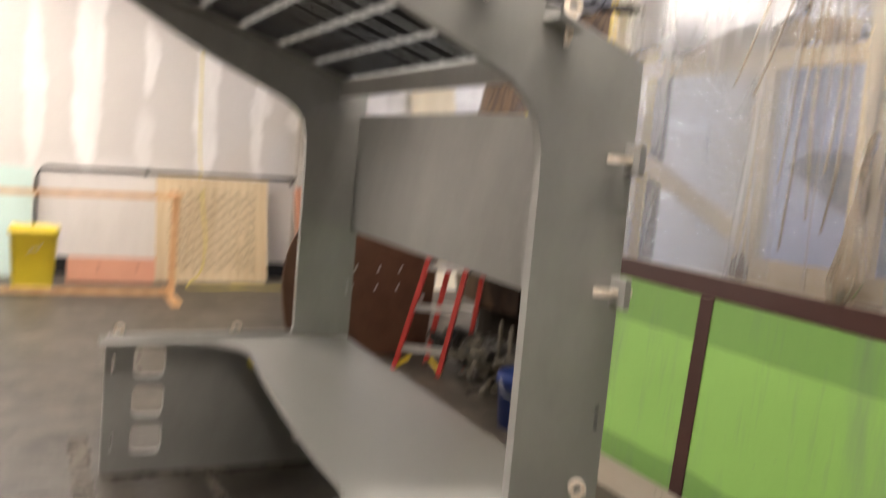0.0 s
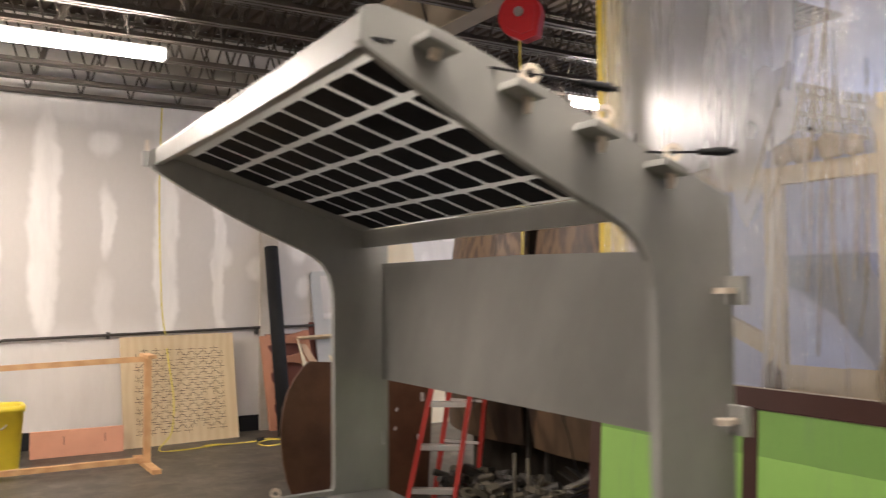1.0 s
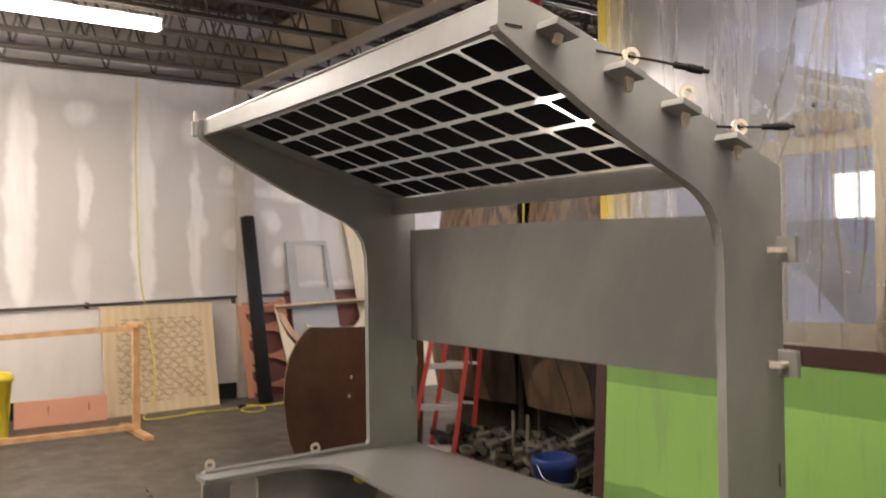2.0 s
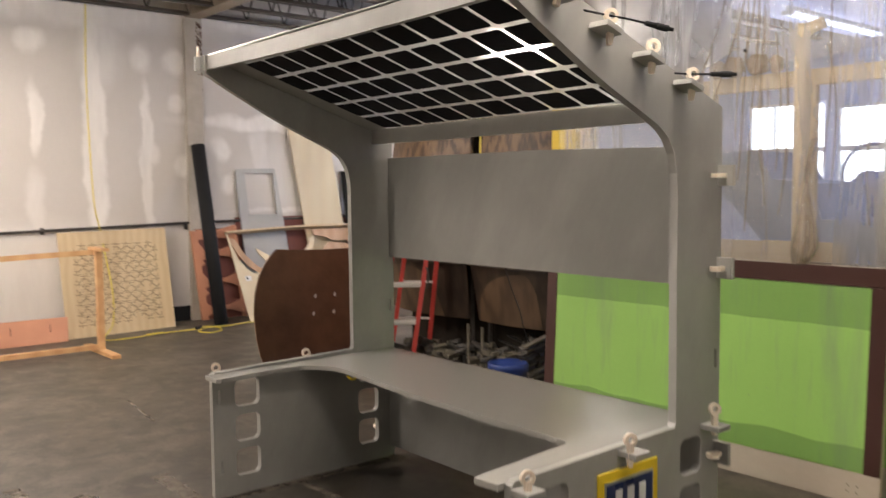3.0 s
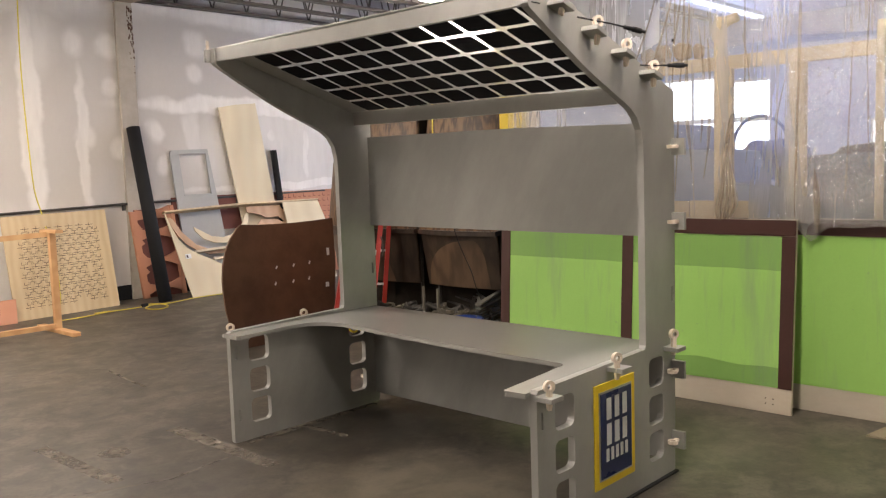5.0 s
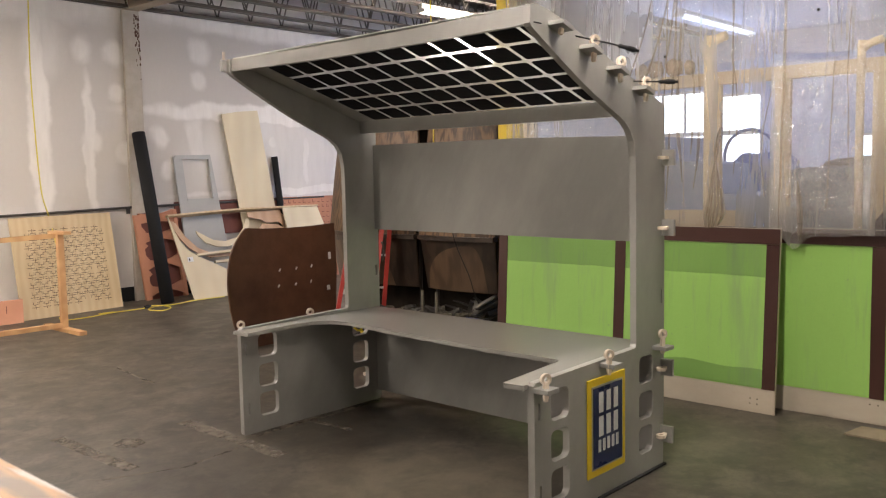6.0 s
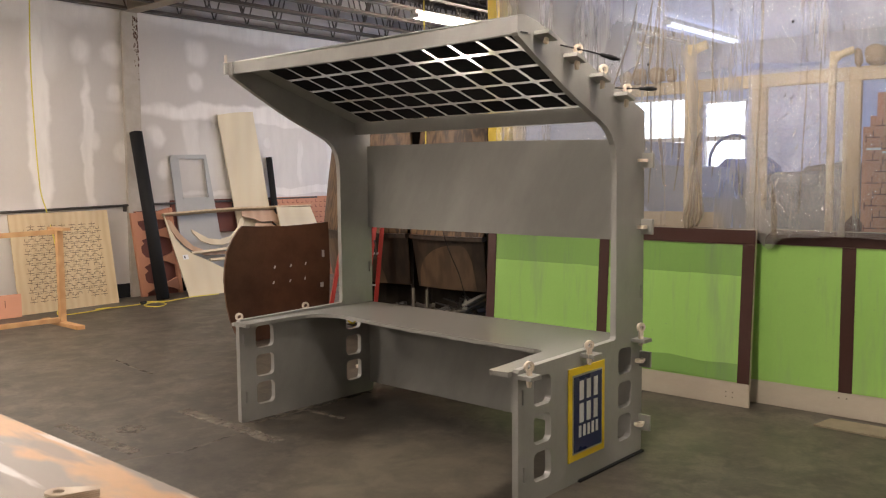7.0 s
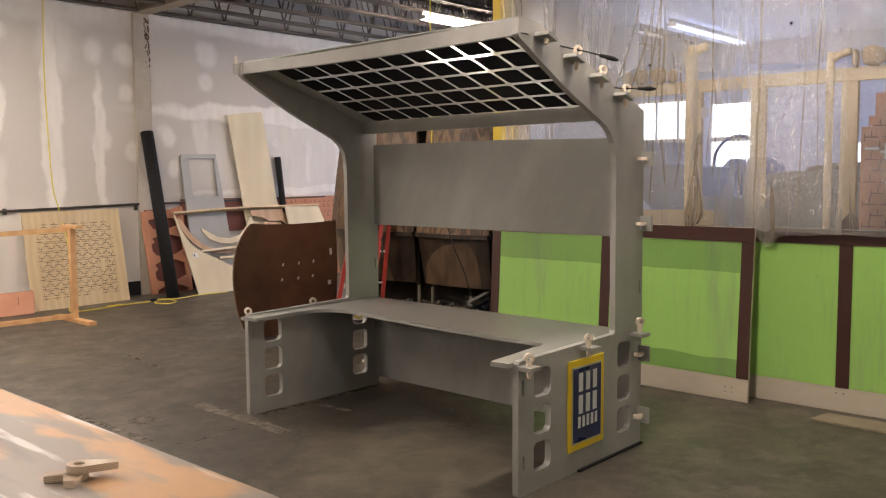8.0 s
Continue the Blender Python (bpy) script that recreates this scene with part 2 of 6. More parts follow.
def sheeting(name, clear=0.83, rough=0.28, tone=(0.82, 0.82, 0.82), shine=0.055, lines=0.5, creased=0.36, passing=(0.98, 0.98, 0.98), frost=0.0, sheen=1.0):
    """Thin polythene: see-through or frosted, milky, creased in long streaks, with a glossy crinkled skin."""
    m = bpy.data.materials.new(name)
    m.use_nodes = True
    nt = m.node_tree
    nt.nodes.remove(nt.nodes["Principled BSDF"])
    out = nt.nodes["Material Output"]
    co = nt.nodes.new("ShaderNodeTexCoord")

    def mapped(scale, kind="ShaderNodeTexNoise", **values):
        mp = nt.nodes.new("ShaderNodeMapping")
        mp.inputs["Scale"].default_value = scale
        nt.links.new(co.outputs["Object"], mp.inputs["Vector"])
        n = node(nt, kind, **values)
        nt.links.new(mp.outputs[0], n.inputs["Vector"])
        return n

    def ranged(value, a, b, to0=0.0, to1=1.0):
        r = node(nt, "ShaderNodeMapRange")
        r.inputs["From Min"].default_value, r.inputs["From Max"].default_value = a, b
        r.inputs["To Min"].default_value, r.inputs["To Max"].default_value = to0, to1
        nt.links.new(value, r.inputs["Value"])
        return r.outputs[0]

    def calc(op, a, b):
        n = nt.nodes.new("ShaderNodeMath")
        n.operation = op
        for i, v in enumerate((a, b)):
            if isinstance(v, (int, float)):
                n.inputs[i].default_value = v
            else:
                nt.links.new(v, n.inputs[i])
        return n.outputs[0]

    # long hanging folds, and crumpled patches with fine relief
    long = mapped((1, 4.2, 0.30), Scale=1.0, Detail=5.0, Roughness=0.6, Distortion=0.5)
    crease = mapped((1, 1.9, 0.55), Scale=3.6, Detail=6.0, Roughness=0.6, Distortion=1.4)
    crinkle = mapped((1, 1.5, 0.8), Scale=17.0, Detail=4.0, Roughness=0.6, Distortion=1.2)
    milk = mapped((1, 1, 0.6), Scale=1.1, Detail=5.0)
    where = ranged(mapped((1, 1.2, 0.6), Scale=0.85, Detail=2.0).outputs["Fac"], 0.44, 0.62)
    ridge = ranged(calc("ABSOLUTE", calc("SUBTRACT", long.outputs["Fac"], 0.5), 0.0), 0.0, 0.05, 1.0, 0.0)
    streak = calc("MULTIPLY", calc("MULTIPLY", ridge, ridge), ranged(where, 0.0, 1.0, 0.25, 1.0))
    height = calc("ADD", crease.outputs["Fac"], calc("MULTIPLY", calc("MULTIPLY", crinkle.outputs["Fac"], ranged(where, 0.0, 1.0, 0.12, 1.0)), creased))
    height = calc("ADD", height, calc("MULTIPLY", long.outputs["Fac"], 0.8))
    bp = node(nt, "ShaderNodeBump", Strength=0.75, Distance=0.05)
    nt.links.new(height, bp.inputs["Height"])
    tr = node(nt, "ShaderNodeBsdfTransparent", Color=passing + (1,))
    di = node(nt, "ShaderNodeBsdfDiffuse", Color=tone + (1,))
    tl = node(nt, "ShaderNodeBsdfTranslucent", Color=tone + (1,))
    gl = node(nt, "ShaderNodeBsdfGlossy", Color=(1.0, 1.0, 1.0, 1), Roughness=rough)
    nt.links.new(bp.outputs[0], gl.inputs["Normal"])
    gl2 = node(nt, "ShaderNodeBsdfGlossy", Color=(1.0, 1.0, 1.0, 1), Roughness=0.14)
    nt.links.new(bp.outputs[0], gl2.inputs["Normal"])
    gloss = node(nt, "ShaderNodeMixShader", Fac=0.45)
    nt.links.new(gl.outputs[0], gloss.inputs[1])
    nt.links.new(gl2.outputs[0], gloss.inputs[2])
    half = node(nt, "ShaderNodeMixShader", Fac=0.45)
    nt.links.new(di.outputs[0], half.inputs[1])
    nt.links.new(tl.outputs[0], half.inputs[2])
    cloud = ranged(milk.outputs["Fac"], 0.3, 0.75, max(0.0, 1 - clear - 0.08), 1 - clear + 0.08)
    if frost:
        tr = node(nt, "ShaderNodeBsdfRefraction", Color=passing + (1,), Roughness=frost, IOR=1.3)
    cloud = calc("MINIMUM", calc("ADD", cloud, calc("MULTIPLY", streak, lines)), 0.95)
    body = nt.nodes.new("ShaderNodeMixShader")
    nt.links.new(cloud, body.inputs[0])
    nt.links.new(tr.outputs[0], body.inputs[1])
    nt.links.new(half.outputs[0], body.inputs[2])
    fr = node(nt, "ShaderNodeFresnel", IOR=1.5)
    skin = nt.nodes.new("ShaderNodeMixShader")
    nt.links.new(calc("MINIMUM", calc("ADD", calc("MULTIPLY", fr.outputs[0], sheen), shine), 0.8), skin.inputs[0])
    nt.links.new(body.outputs[0], skin.inputs[1])
    nt.links.new(gloss.outputs[0], skin.inputs[2])
    nt.links.new(skin.outputs[0], out.inputs[0])
    return m


def smeared(name, color, soft, grime):
    """Brushed board paint: soft uneven patches, grey vertical smears and a few small scuffs."""
    m = bpy.data.materials.new(name)
    m.use_nodes = True
    nt = m.node_tree
    bsdf = nt.nodes["Principled BSDF"]
    co = nt.nodes.new("ShaderNodeTexCoord")
    last = None
    # target colour, noise scale along y and z, threshold, share
    for tone, sy, sz, lo, hi, share in ((soft, 2.2, 1.1, 0.40, 0.75, 0.8), (grime, 5.5, 0.9, 0.53, 0.74, 0.75), (grime, 17.0, 1.6, 0.58, 0.76, 0.5), (grime, 40.0, 30.0, 0.68, 0.74, 0.6), (soft, 60.0, 60.0, 0.4, 0.7, 0.25)):
        mp = nt.nodes.new("ShaderNodeMapping")
        mp.inputs["Scale"].default_value = (1, sy, sz)
        nt.links.new(co.outputs["Object"], mp.inputs["Vector"])
        n = node(nt, "ShaderNodeTexNoise", Scale=1.0, Detail=5.0, Roughness=0.6)
        nt.links.new(mp.outputs[0], n.inputs["Vector"])
        r = node(nt, "ShaderNodeMapRange")
        r.inputs["From Min"].default_value, r.inputs["From Max"].default_value, r.inputs["To Max"].default_value = lo, hi, share
        nt.links.new(n.outputs["Fac"], r.inputs["Value"])
        mx = nt.nodes.new("ShaderNodeMix")
        mx.data_type = "RGBA"
        nt.links.new(r.outputs[0], mx.inputs[0])
        if last is None:
            mx.inputs[6].default_value = color + (1,)
        else:
            nt.links.new(last, mx.inputs[6])
        mx.inputs[7].default_value = tone + (1,)
        last = mx.outputs[2]
    nt.links.new(last, bsdf.inputs["Base Color"])
    rr = node(nt, "ShaderNodeMapRange")
    rr.inputs["To Min"].default_value, rr.inputs["To Max"].default_value = 0.35, 0.6
    nt.links.new(n.outputs["Fac"], rr.inputs["Value"])
    nt.links.new(rr.outputs[0], bsdf.inputs["Roughness"])
    bp = node(nt, "ShaderNodeBump", Strength=0.06, Distance=0.004)
    nt.links.new(n.outputs["Fac"], bp.inputs["Height"])
    nt.links.new(bp.outputs[0], bsdf.inputs["Normal"])
    return m


def frosted(name, rough):
    m = bpy.data.materials.new(name)
    m.use_nodes = True
    nt = m.node_tree
    nt.nodes.remove(nt.nodes["Principled BSDF"])
    rf = node(nt, "ShaderNodeBsdfRefraction", Color=(0.97, 0.97, 0.97, 1), Roughness=rough, IOR=1.3)
    nt.links.new(rf.outputs[0], nt.nodes["Material Output"].inputs[0])
    return m


def splashed(name):
    """A tan board brushed over with grey and white paint along its length."""
    m = surface(name, (0.60, 0.37, 0.20), 0.5, grain=26, amount=0.10, blotch=2.0, blotch_amount=0.2, stretch=(1, 0.4, 1), tint=(0.42, 0.27, 0.16))
    nt = m.node_tree
    bsdf = nt.nodes["Principled BSDF"]
    co = nt.nodes.new("ShaderNodeTexCoord")
    base = bsdf.inputs["Base Color"].links[0].from_socket
    for scale, size, lo, hi, amount, color in (((1, 0.45, 1), 3.4, 0.41, 0.48, 0.92, (0.32, 0.29, 0.26)), ((1, 0.16, 1), 9.0, 0.54, 0.64, 0.75, (0.25, 0.23, 0.21)), ((1, 0.12, 1), 11.0, 0.59, 0.66, 0.85, (0.72, 0.70, 0.67))):
        mp = nt.nodes.new("ShaderNodeMapping")
        mp.inputs["Scale"].default_value = scale
        mp.inputs["Rotation"].default_value = (0, 0, radians(12))
        nt.links.new(co.outputs["Object"], mp.inputs["Vector"])
        n = node(nt, "ShaderNodeTexNoise", Scale=size, Detail=4.0, Roughness=0.5)
        nt.links.new(mp.outputs[0], n.inputs["Vector"])
        r = node(nt, "ShaderNodeMapRange")
        r.inputs["From Min"].default_value, r.inputs["From Max"].default_value, r.inputs["To Max"].default_value = lo, hi, amount
        nt.links.new(n.outputs["Fac"], r.inputs["Value"])
        mx = nt.nodes.new("ShaderNodeMix")
        mx.data_type = "RGBA"
        nt.links.new(r.outputs[0], mx.inputs[0])
        nt.links.new(base, mx.inputs[6])
        mx.inputs[7].default_value = color + (1,)
        base = mx.outputs[2]
    nt.links.new(base, bsdf.inputs["Base Color"])
    return m


GREY = surface("grey_paint", (0.275, 0.274, 0.254), 0.33, grain=38, amount=0.05, blotch=2.6, blotch_amount=0.5, bump=0.06, stretch=(1, 1, 0.4), tint=(0.355, 0.352, 0.325), spec=0.6, slant=0.45)
# the booth's grey, smoother and lightened for the glare on the desk
DESK = surface("lit_desk_paint", (0.31, 0.307, 0.284), 0.3, grain=38, amount=0.03, blotch=0.9, blotch_amount=0.06, bump=0.0, tint=(0.33, 0.328, 0.305), spec=0.6)
for link in list(DESK.node_tree.nodes["Principled BSDF"].inputs["Roughness"].links):
    DESK.node_tree.links.remove(link)
DESK.node_tree.nodes["Principled BSDF"].inputs["Roughness"].default_value = 0.26
PLY = wood("raw_plywood", (0.72, 0.575, 0.355), (0.63, 0.47, 0.27), 0.6, rings=3.0, stretch=(1, 1, 0.4), contrast=0.6)
PLY_PALE = wood("pale_plywood", (0.80, 0.70, 0.49), (0.75, 0.63, 0.42), 0.6, rings=1.2, stretch=(1, 1, 0.3), contrast=0.5)
PLY_KEY = wood("birch_key", (0.82, 0.74, 0.62), (0.70, 0.56, 0.40), 0.5, rings=30.0, contrast=0.5)
PLY_LAYERS = wood("birch_layers", (0.80, 0.71, 0.58), (0.42, 0.29, 0.17), 0.5, rings=62.0, contrast=0.75, warp=0.3, axis="Z")
PLY_TAN = wood("tan_plywood", (0.58, 0.39, 0.25), (0.46, 0.29, 0.17), 0.6, rings=2.0, stretch=(1, 1, 0.4), contrast=0.6)
PINE = wood("pine_timber", (0.68, 0.42, 0.20), (0.55, 0.30, 0.13), 0.6, rings=5.0, stretch=(0.3, 1, 1), contrast=0.7)
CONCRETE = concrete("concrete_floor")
X0, X1, Y0, WALL_Y = -18.0, 13.0, -7.0, 11.23
# trowelled joints and screw patches of the north wall: x, z, half width, half height, cover, softness
SEAMS = [(x, 2.55, 0.16, 1.5, 0.85, 0.25) for x in (-6.1, -4.9, -3.7, -2.5, -1.35, -0.2, 0.99)]
SEAMS += [(2.36, 2.5, 0.15, 1.6, 0.85, 0.25), (2.45, 3.5, 0.26, 0.5, 0.5, 0.45), (3.0, 2.1, 0.075, 0.95, 0.8, 0.3), (1.66, 2.6, 0.085, 0.42, 0.75, 0.3), (1.64, 1.6, 0.10, 0.35, 0.4, 0.45), (0.42, 2.1, 0.10, 1.0, 0.6, 0.35)]
SEAMS += [(-2.0, 4.05, 8.0, 0.30, 0.55, 0.35), (2.2, 4.02, 1.6, 0.28, 0.6, 0.35), (7.0, 4.02, 3.4, 0.24, 0.9, 0.25), (6.9, 2.665, 3.2, 0.15, 1.0, 0.22), (7.6, 1.46, 3.0, 0.085, 1.0, 0.25), (4.60, 2.25, 0.13, 0.35, 0.6, 0.35), (6.4, 1.95, 1.9, 0.75, 0.5, 0.25), (6.68, 1.95, 0.07, 0.42, 0.85, 0.35), (1.5, 0.6, 2.2, 0.75, 0.45, 0.25), (7.4, 2.5, 0.16, 1.5, 0.8, 0.3)]
SPOTS = [(x, z, q, q * 1.15, 0.75, 0.45) for x, z, q in ((2.957, 3.43, 0.15), (3.40, 3.43, 0.13), (3.43, 2.88, 0.10), (3.5, 2.06, 0.11), (1.63, 3.5, 0.14), (4.75, 3.53, 0.15), (4.72, 3.1, 0.12), (4.04, 2.28, 0.12), (4.13, 1.80, 0.11), (6.0, 2.24, 0.09), (3.04, 2.2, 0.12), (0.4, 3.5, 0.13), (-0.75, 3.45, 0.13), (-0.75, 2.3, 0.13), (-1.95, 3.4, 0.13), (-1.95, 2.2, 0.13))]
DRYWALL = finished_drywall("drywall", SEAMS, SPOTS)
DRYWALL_PLAIN = surface("plain_drywall", (0.62, 0.585, 0.545), 0.85, grain=24, amount=0.04, blotch=1.1, blotch_amount=0.2, bump=0.05, tint=(0.55, 0.515, 0.475))
BLACK = surface("black_vinyl", (0.016, 0.016, 0.017), 0.75, blotch_amount=0.1, spec=0.2)
DARK_METAL = surface("dark_steel", (0.075, 0.068, 0.06), 0.5, metal=0.6, grain=30, amount=0.3)
JOIST = surface("joist_steel", (0.080, 0.067, 0.053), 0.5, metal=0.2, grain=20, amount=0.25, tint=(0.115, 0.092, 0.07))
DECK = surface("roof_deck", (0.072, 0.052, 0.037), 0.7, grain=10, amount=0.3, blotch=0.8, blotch_amount=0.3)
BEAM = surface("girder_paint", (0.42, 0.36, 0.27), 0.6, grain=8, amount=0.15, blotch=1.0, blotch_amount=0.3, tint=(0.25, 0.19, 0.12))
COLUMN = surface("column_paint", (0.47, 0.43, 0.36), 0.7, grain=12, amount=0.12, blotch=2.0, blotch_amount=0.3, tint=(0.3, 0.24, 0.18))
RUST = surface("rust", (0.10, 0.05, 0.03), 0.9, grain=30, amount=0.4)
GREEN = smeared("green_paint", (0.325, 0.585, 0.135), (0.29, 0.535, 0.12), (0.25, 0.37, 0.17))
GREEN_DARK = smeared("dark_green_paint", (0.215, 0.40, 0.095), (0.19, 0.36, 0.085), (0.175, 0.26, 0.13))
MAROON = surface("maroon_paint", (0.048, 0.016, 0.011), 0.5, grain=40, amount=0.15, blotch=3, blotch_amount=0.15, tint=(0.08, 0.03, 0.025))
SKIRT = surface("whitewashed_board", (0.50, 0.45, 0.36), 0.7, grain=18, amount=0.1, blotch=2.2, blotch_amount=0.25, stretch=(1, 0.5, 1), tint=(0.42, 0.34, 0.25))
STUD = wood("stud_timber", (0.72, 0.60, 0.41), (0.64, 0.51, 0.32), 0.7, rings=4.0, stretch=(1, 1, 0.3), contrast=0.6)
BUNDLE = surface("tan_bundle", (0.32, 0.24, 0.155), 0.9, grain=20, amount=0.25)
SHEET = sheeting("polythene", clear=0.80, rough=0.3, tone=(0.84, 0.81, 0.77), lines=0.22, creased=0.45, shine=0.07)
SHEET_TOP = sheeting("polythene_top", clear=0.84, rough=0.25, tone=(0.84, 0.82, 0.80), lines=0.4, creased=0.3, shine=0.07)
SHEET_MILKY = sheeting("polythene_milky", clear=0.80, rough=0.4, tone=(0.90, 0.90, 0.90), lines=0.05, creased=0.05, shine=0.0, sheen=0.1)
SHEET_UPPER = sheeting("polythene_upper", clear=0.88, rough=0.3, lines=0.15, creased=0.2, frost=0.33)
SHEET_FOLD = sheeting("polythene_fold", clear=0.86, rough=0.3, tone=(0.66, 0.57, 0.44), shine=0.05, lines=0.2, passing=(0.80, 0.72, 0.60))
SHEET_BUNCH = sheeting("polythene_bunch", clear=0.72, rough=0.25, tone=(0.72, 0.64, 0.52), shine=0.06, lines=0.4, passing=(0.82, 0.75, 0.63))
SHEET_CRUMPLED = sheeting("polythene_crumpled", clear=0.94, rough=0.18, tone=(0.84, 0.82, 0.79), lines=0.1, creased=0.5, shine=0.15)
FROST = frosted("polythene_back_face", 0.33)
YELLOW = surface("yellow_paint", (0.74, 0.54, 0.02), 0.45, grain=20, amount=0.08, blotch=3, blotch_amount=0.15, tint=(0.42, 0.30, 0.03))
YELLOW_PLASTIC = surface("yellow_plastic", (0.70, 0.55, 0.03), 0.4, grain=20, amount=0.06, blotch=3, blotch_amount=0.12, tint=(0.4, 0.3, 0.05))
CORD = surface("yellow_cord", (0.70, 0.58, 0.08), 0.5, bump=0)
NAVY = surface("navy_enamel", (0.012, 0.022, 0.085), 0.3, grain=60, amount=0.1, blotch=4, blotch_amount=0.1)
WHITE = surface("white_enamel", (0.75, 0.75, 0.74), 0.4, grain=60, amount=0.04)
SILVER = surface("silver_edge", (0.5, 0.5, 0.48), 0.35, metal=0.7)
BROWN = surface("brown_hardboard", (0.125, 0.06, 0.033), 0.45, grain=30, amount=0.12, blotch=3.2, blotch_amount=0.42, bump=0.05, tint=(0.06, 0.026, 0.014))
RED = surface("red_fibreglass", (0.42, 0.035, 0.025), 0.4, grain=40, amount=0.08)
ALU = surface("aluminium", (0.62, 0.61, 0.58), 0.4, metal=0.6, grain=30, amount=0.08)
TERRA = surface("terracotta_foam", (0.54, 0.25, 0.145), 0.8, grain=40, amount=0.08, blotch=2.5, blotch_amount=0.12)
# red of the wall board, also standing for shade in slots and openings
TERRA_DARK = surface("dark_red_and_recess", (0.16, 0.055, 0.04), 0.8, grain=40, amount=0.1)
TEAL = surface("pale_green_foam", (0.52, 0.66, 0.60), 0.7, grain=20, amount=0.05)
GREY_PANEL = surface("pale_grey_panel", (0.45, 0.45, 0.43), 0.5, grain=30, amount=0.05, blotch=2, blotch_amount=0.1)
FIGURED = wood("figured_veneer", (0.19, 0.112, 0.052), (0.055, 0.03, 0.015), 0.5, rings=7.0, stretch=(1, 1, 0.16), contrast=1.0, warp=14.0)
# dark brown wood, darkened further for the shade below the belt
VENEER_DARK = wood("shaded_dark_veneer", (0.044, 0.028, 0.017), (0.020, 0.013, 0.008), 0.45, rings=4.0, stretch=(1, 1, 0.3), contrast=1.0, warp=12.0)
VENEER_MID = wood("mid_veneer", (0.115, 0.072, 0.040), (0.062, 0.038, 0.022), 0.45, rings=3.0, stretch=(1, 1, 0.35), contrast=1.0, warp=10.0)
BLUE = surface("blue_plastic", (0.014, 0.04, 0.20), 0.4, grain=20, amount=0.06)
SCRAP = surface("scrap_metal", (0.045, 0.042, 0.036), 0.5, metal=0.4, grain=12, amount=0.35, blotch=5, blotch_amount=0.35)
CELL = surface("solar_cell", (0.004, 0.004, 0.006), 0.45, grain=80, amount=0.3, blotch=3, blotch_amount=0.1, bump=0.0, spec=0.04)
TUBE_GLOW = glow("tube_glow", WARM, 118.0)
COOL_GLOW = glow("cool_tube_glow", COOL, 3.0)
SKY_GLOW = glow("window_daylight", (0.84, 0.90, 1.0), 3.5)
BLUE_WALL = surface("far_wall", (0.50, 0.57, 0.82), 0.8, grain=8, amount=0.08, blotch=1.0, blotch_amount=0.25)
TAPE_PALE = worn("worn_pale_strip", (0.22, 0.19, 0.15))
TAPE = worn("worn_floor_paint", (0.16, 0.138, 0.108))
RED_CASE = surface("red_case", (0.55, 0.025, 0.03), 0.35, grain=30, amount=0.06)
STAINED = splashed("paint_splashed_board")


def glass_sheet(name):
    """Thin frosted back glass of the solar module: the lamps above shine through it, blurred."""
    m = bpy.data.materials.new(name)
    m.use_nodes = True
    nt = m.node_tree
    nt.nodes.remove(nt.nodes["Principled BSDF"])
    thru = node(nt, "ShaderNodeBsdfRefraction", Color=(0.85, 0.87, 0.85, 1), Roughness=0.36, IOR=1.02)
    gl = node(nt, "ShaderNodeBsdfGlossy", Color=(0.9, 0.9, 0.9, 1), Roughness=0.3)
    di = node(nt, "ShaderNodeBsdfDiffuse", Color=(0.50, 0.51, 0.47, 1))
    tl = node(nt, "ShaderNodeBsdfTranslucent", Color=(0.75, 0.76, 0.73, 1))
    last = thru.outputs[0]
    for shader, share in ((tl, 0.35), (di, 0.45), (gl, 0.08)):
        mx = node(nt, "ShaderNodeMixShader", Fac=share)
        nt.links.new(last, mx.inputs[1])
        nt.links.new(shader.outputs[0], mx.inputs[2])
        last = mx.outputs[0]
    nt.links.new(last, nt.nodes["Material Output"].inputs[0])
    return m


def clear_coat(name):
    m = bpy.data.materials.new(name)
    m.use_nodes = True
    nt = m.node_tree
    nt.nodes.remove(nt.nodes["Principled BSDF"])
    tr = node(nt, "ShaderNodeBsdfTransparent", Color=(0.94, 0.95, 0.94, 1))
    nt.links.new(tr.outputs[0], nt.nodes["Material Output"].inputs[0])
    return m


MODULE_GLASS = glass_sheet("module_glass")
CLEAR = clear_coat("module_front_glass")

# ---- mesh helpers ----


def mesh_of(name, bm, material):
    bmesh.ops.recalc_face_normals(bm, faces=bm.faces)
    me = bpy.data.meshes.new(name)
    bm.to_mesh(me)
    bm.free()
    me.materials.append(material)
    return me


def smooth(ob):
    for p in ob.data.polygons:
        p.use_smooth = True
    return ob


def thing(name, label, category, at=(0, 0, 0), group="", kind=""):
    ob = new(name)
    ob.location = at
    return tagged(ob, label, category, group, kind)


def part(name, bm, material, parent, label=""):
    """One mesh under a thing; its coordinates are the thing's own."""
    ob = new(name, mesh_of(name, bm, material))
    ob.parent = parent
    return tagged(ob, label)


def whole(name, bm, material, label, category, group="", kind=""):
    """A thing of one mesh, in world coordinates."""
    ob = new(name, mesh_of(name, bm, material))
    return tagged(ob, label, category, group, kind)


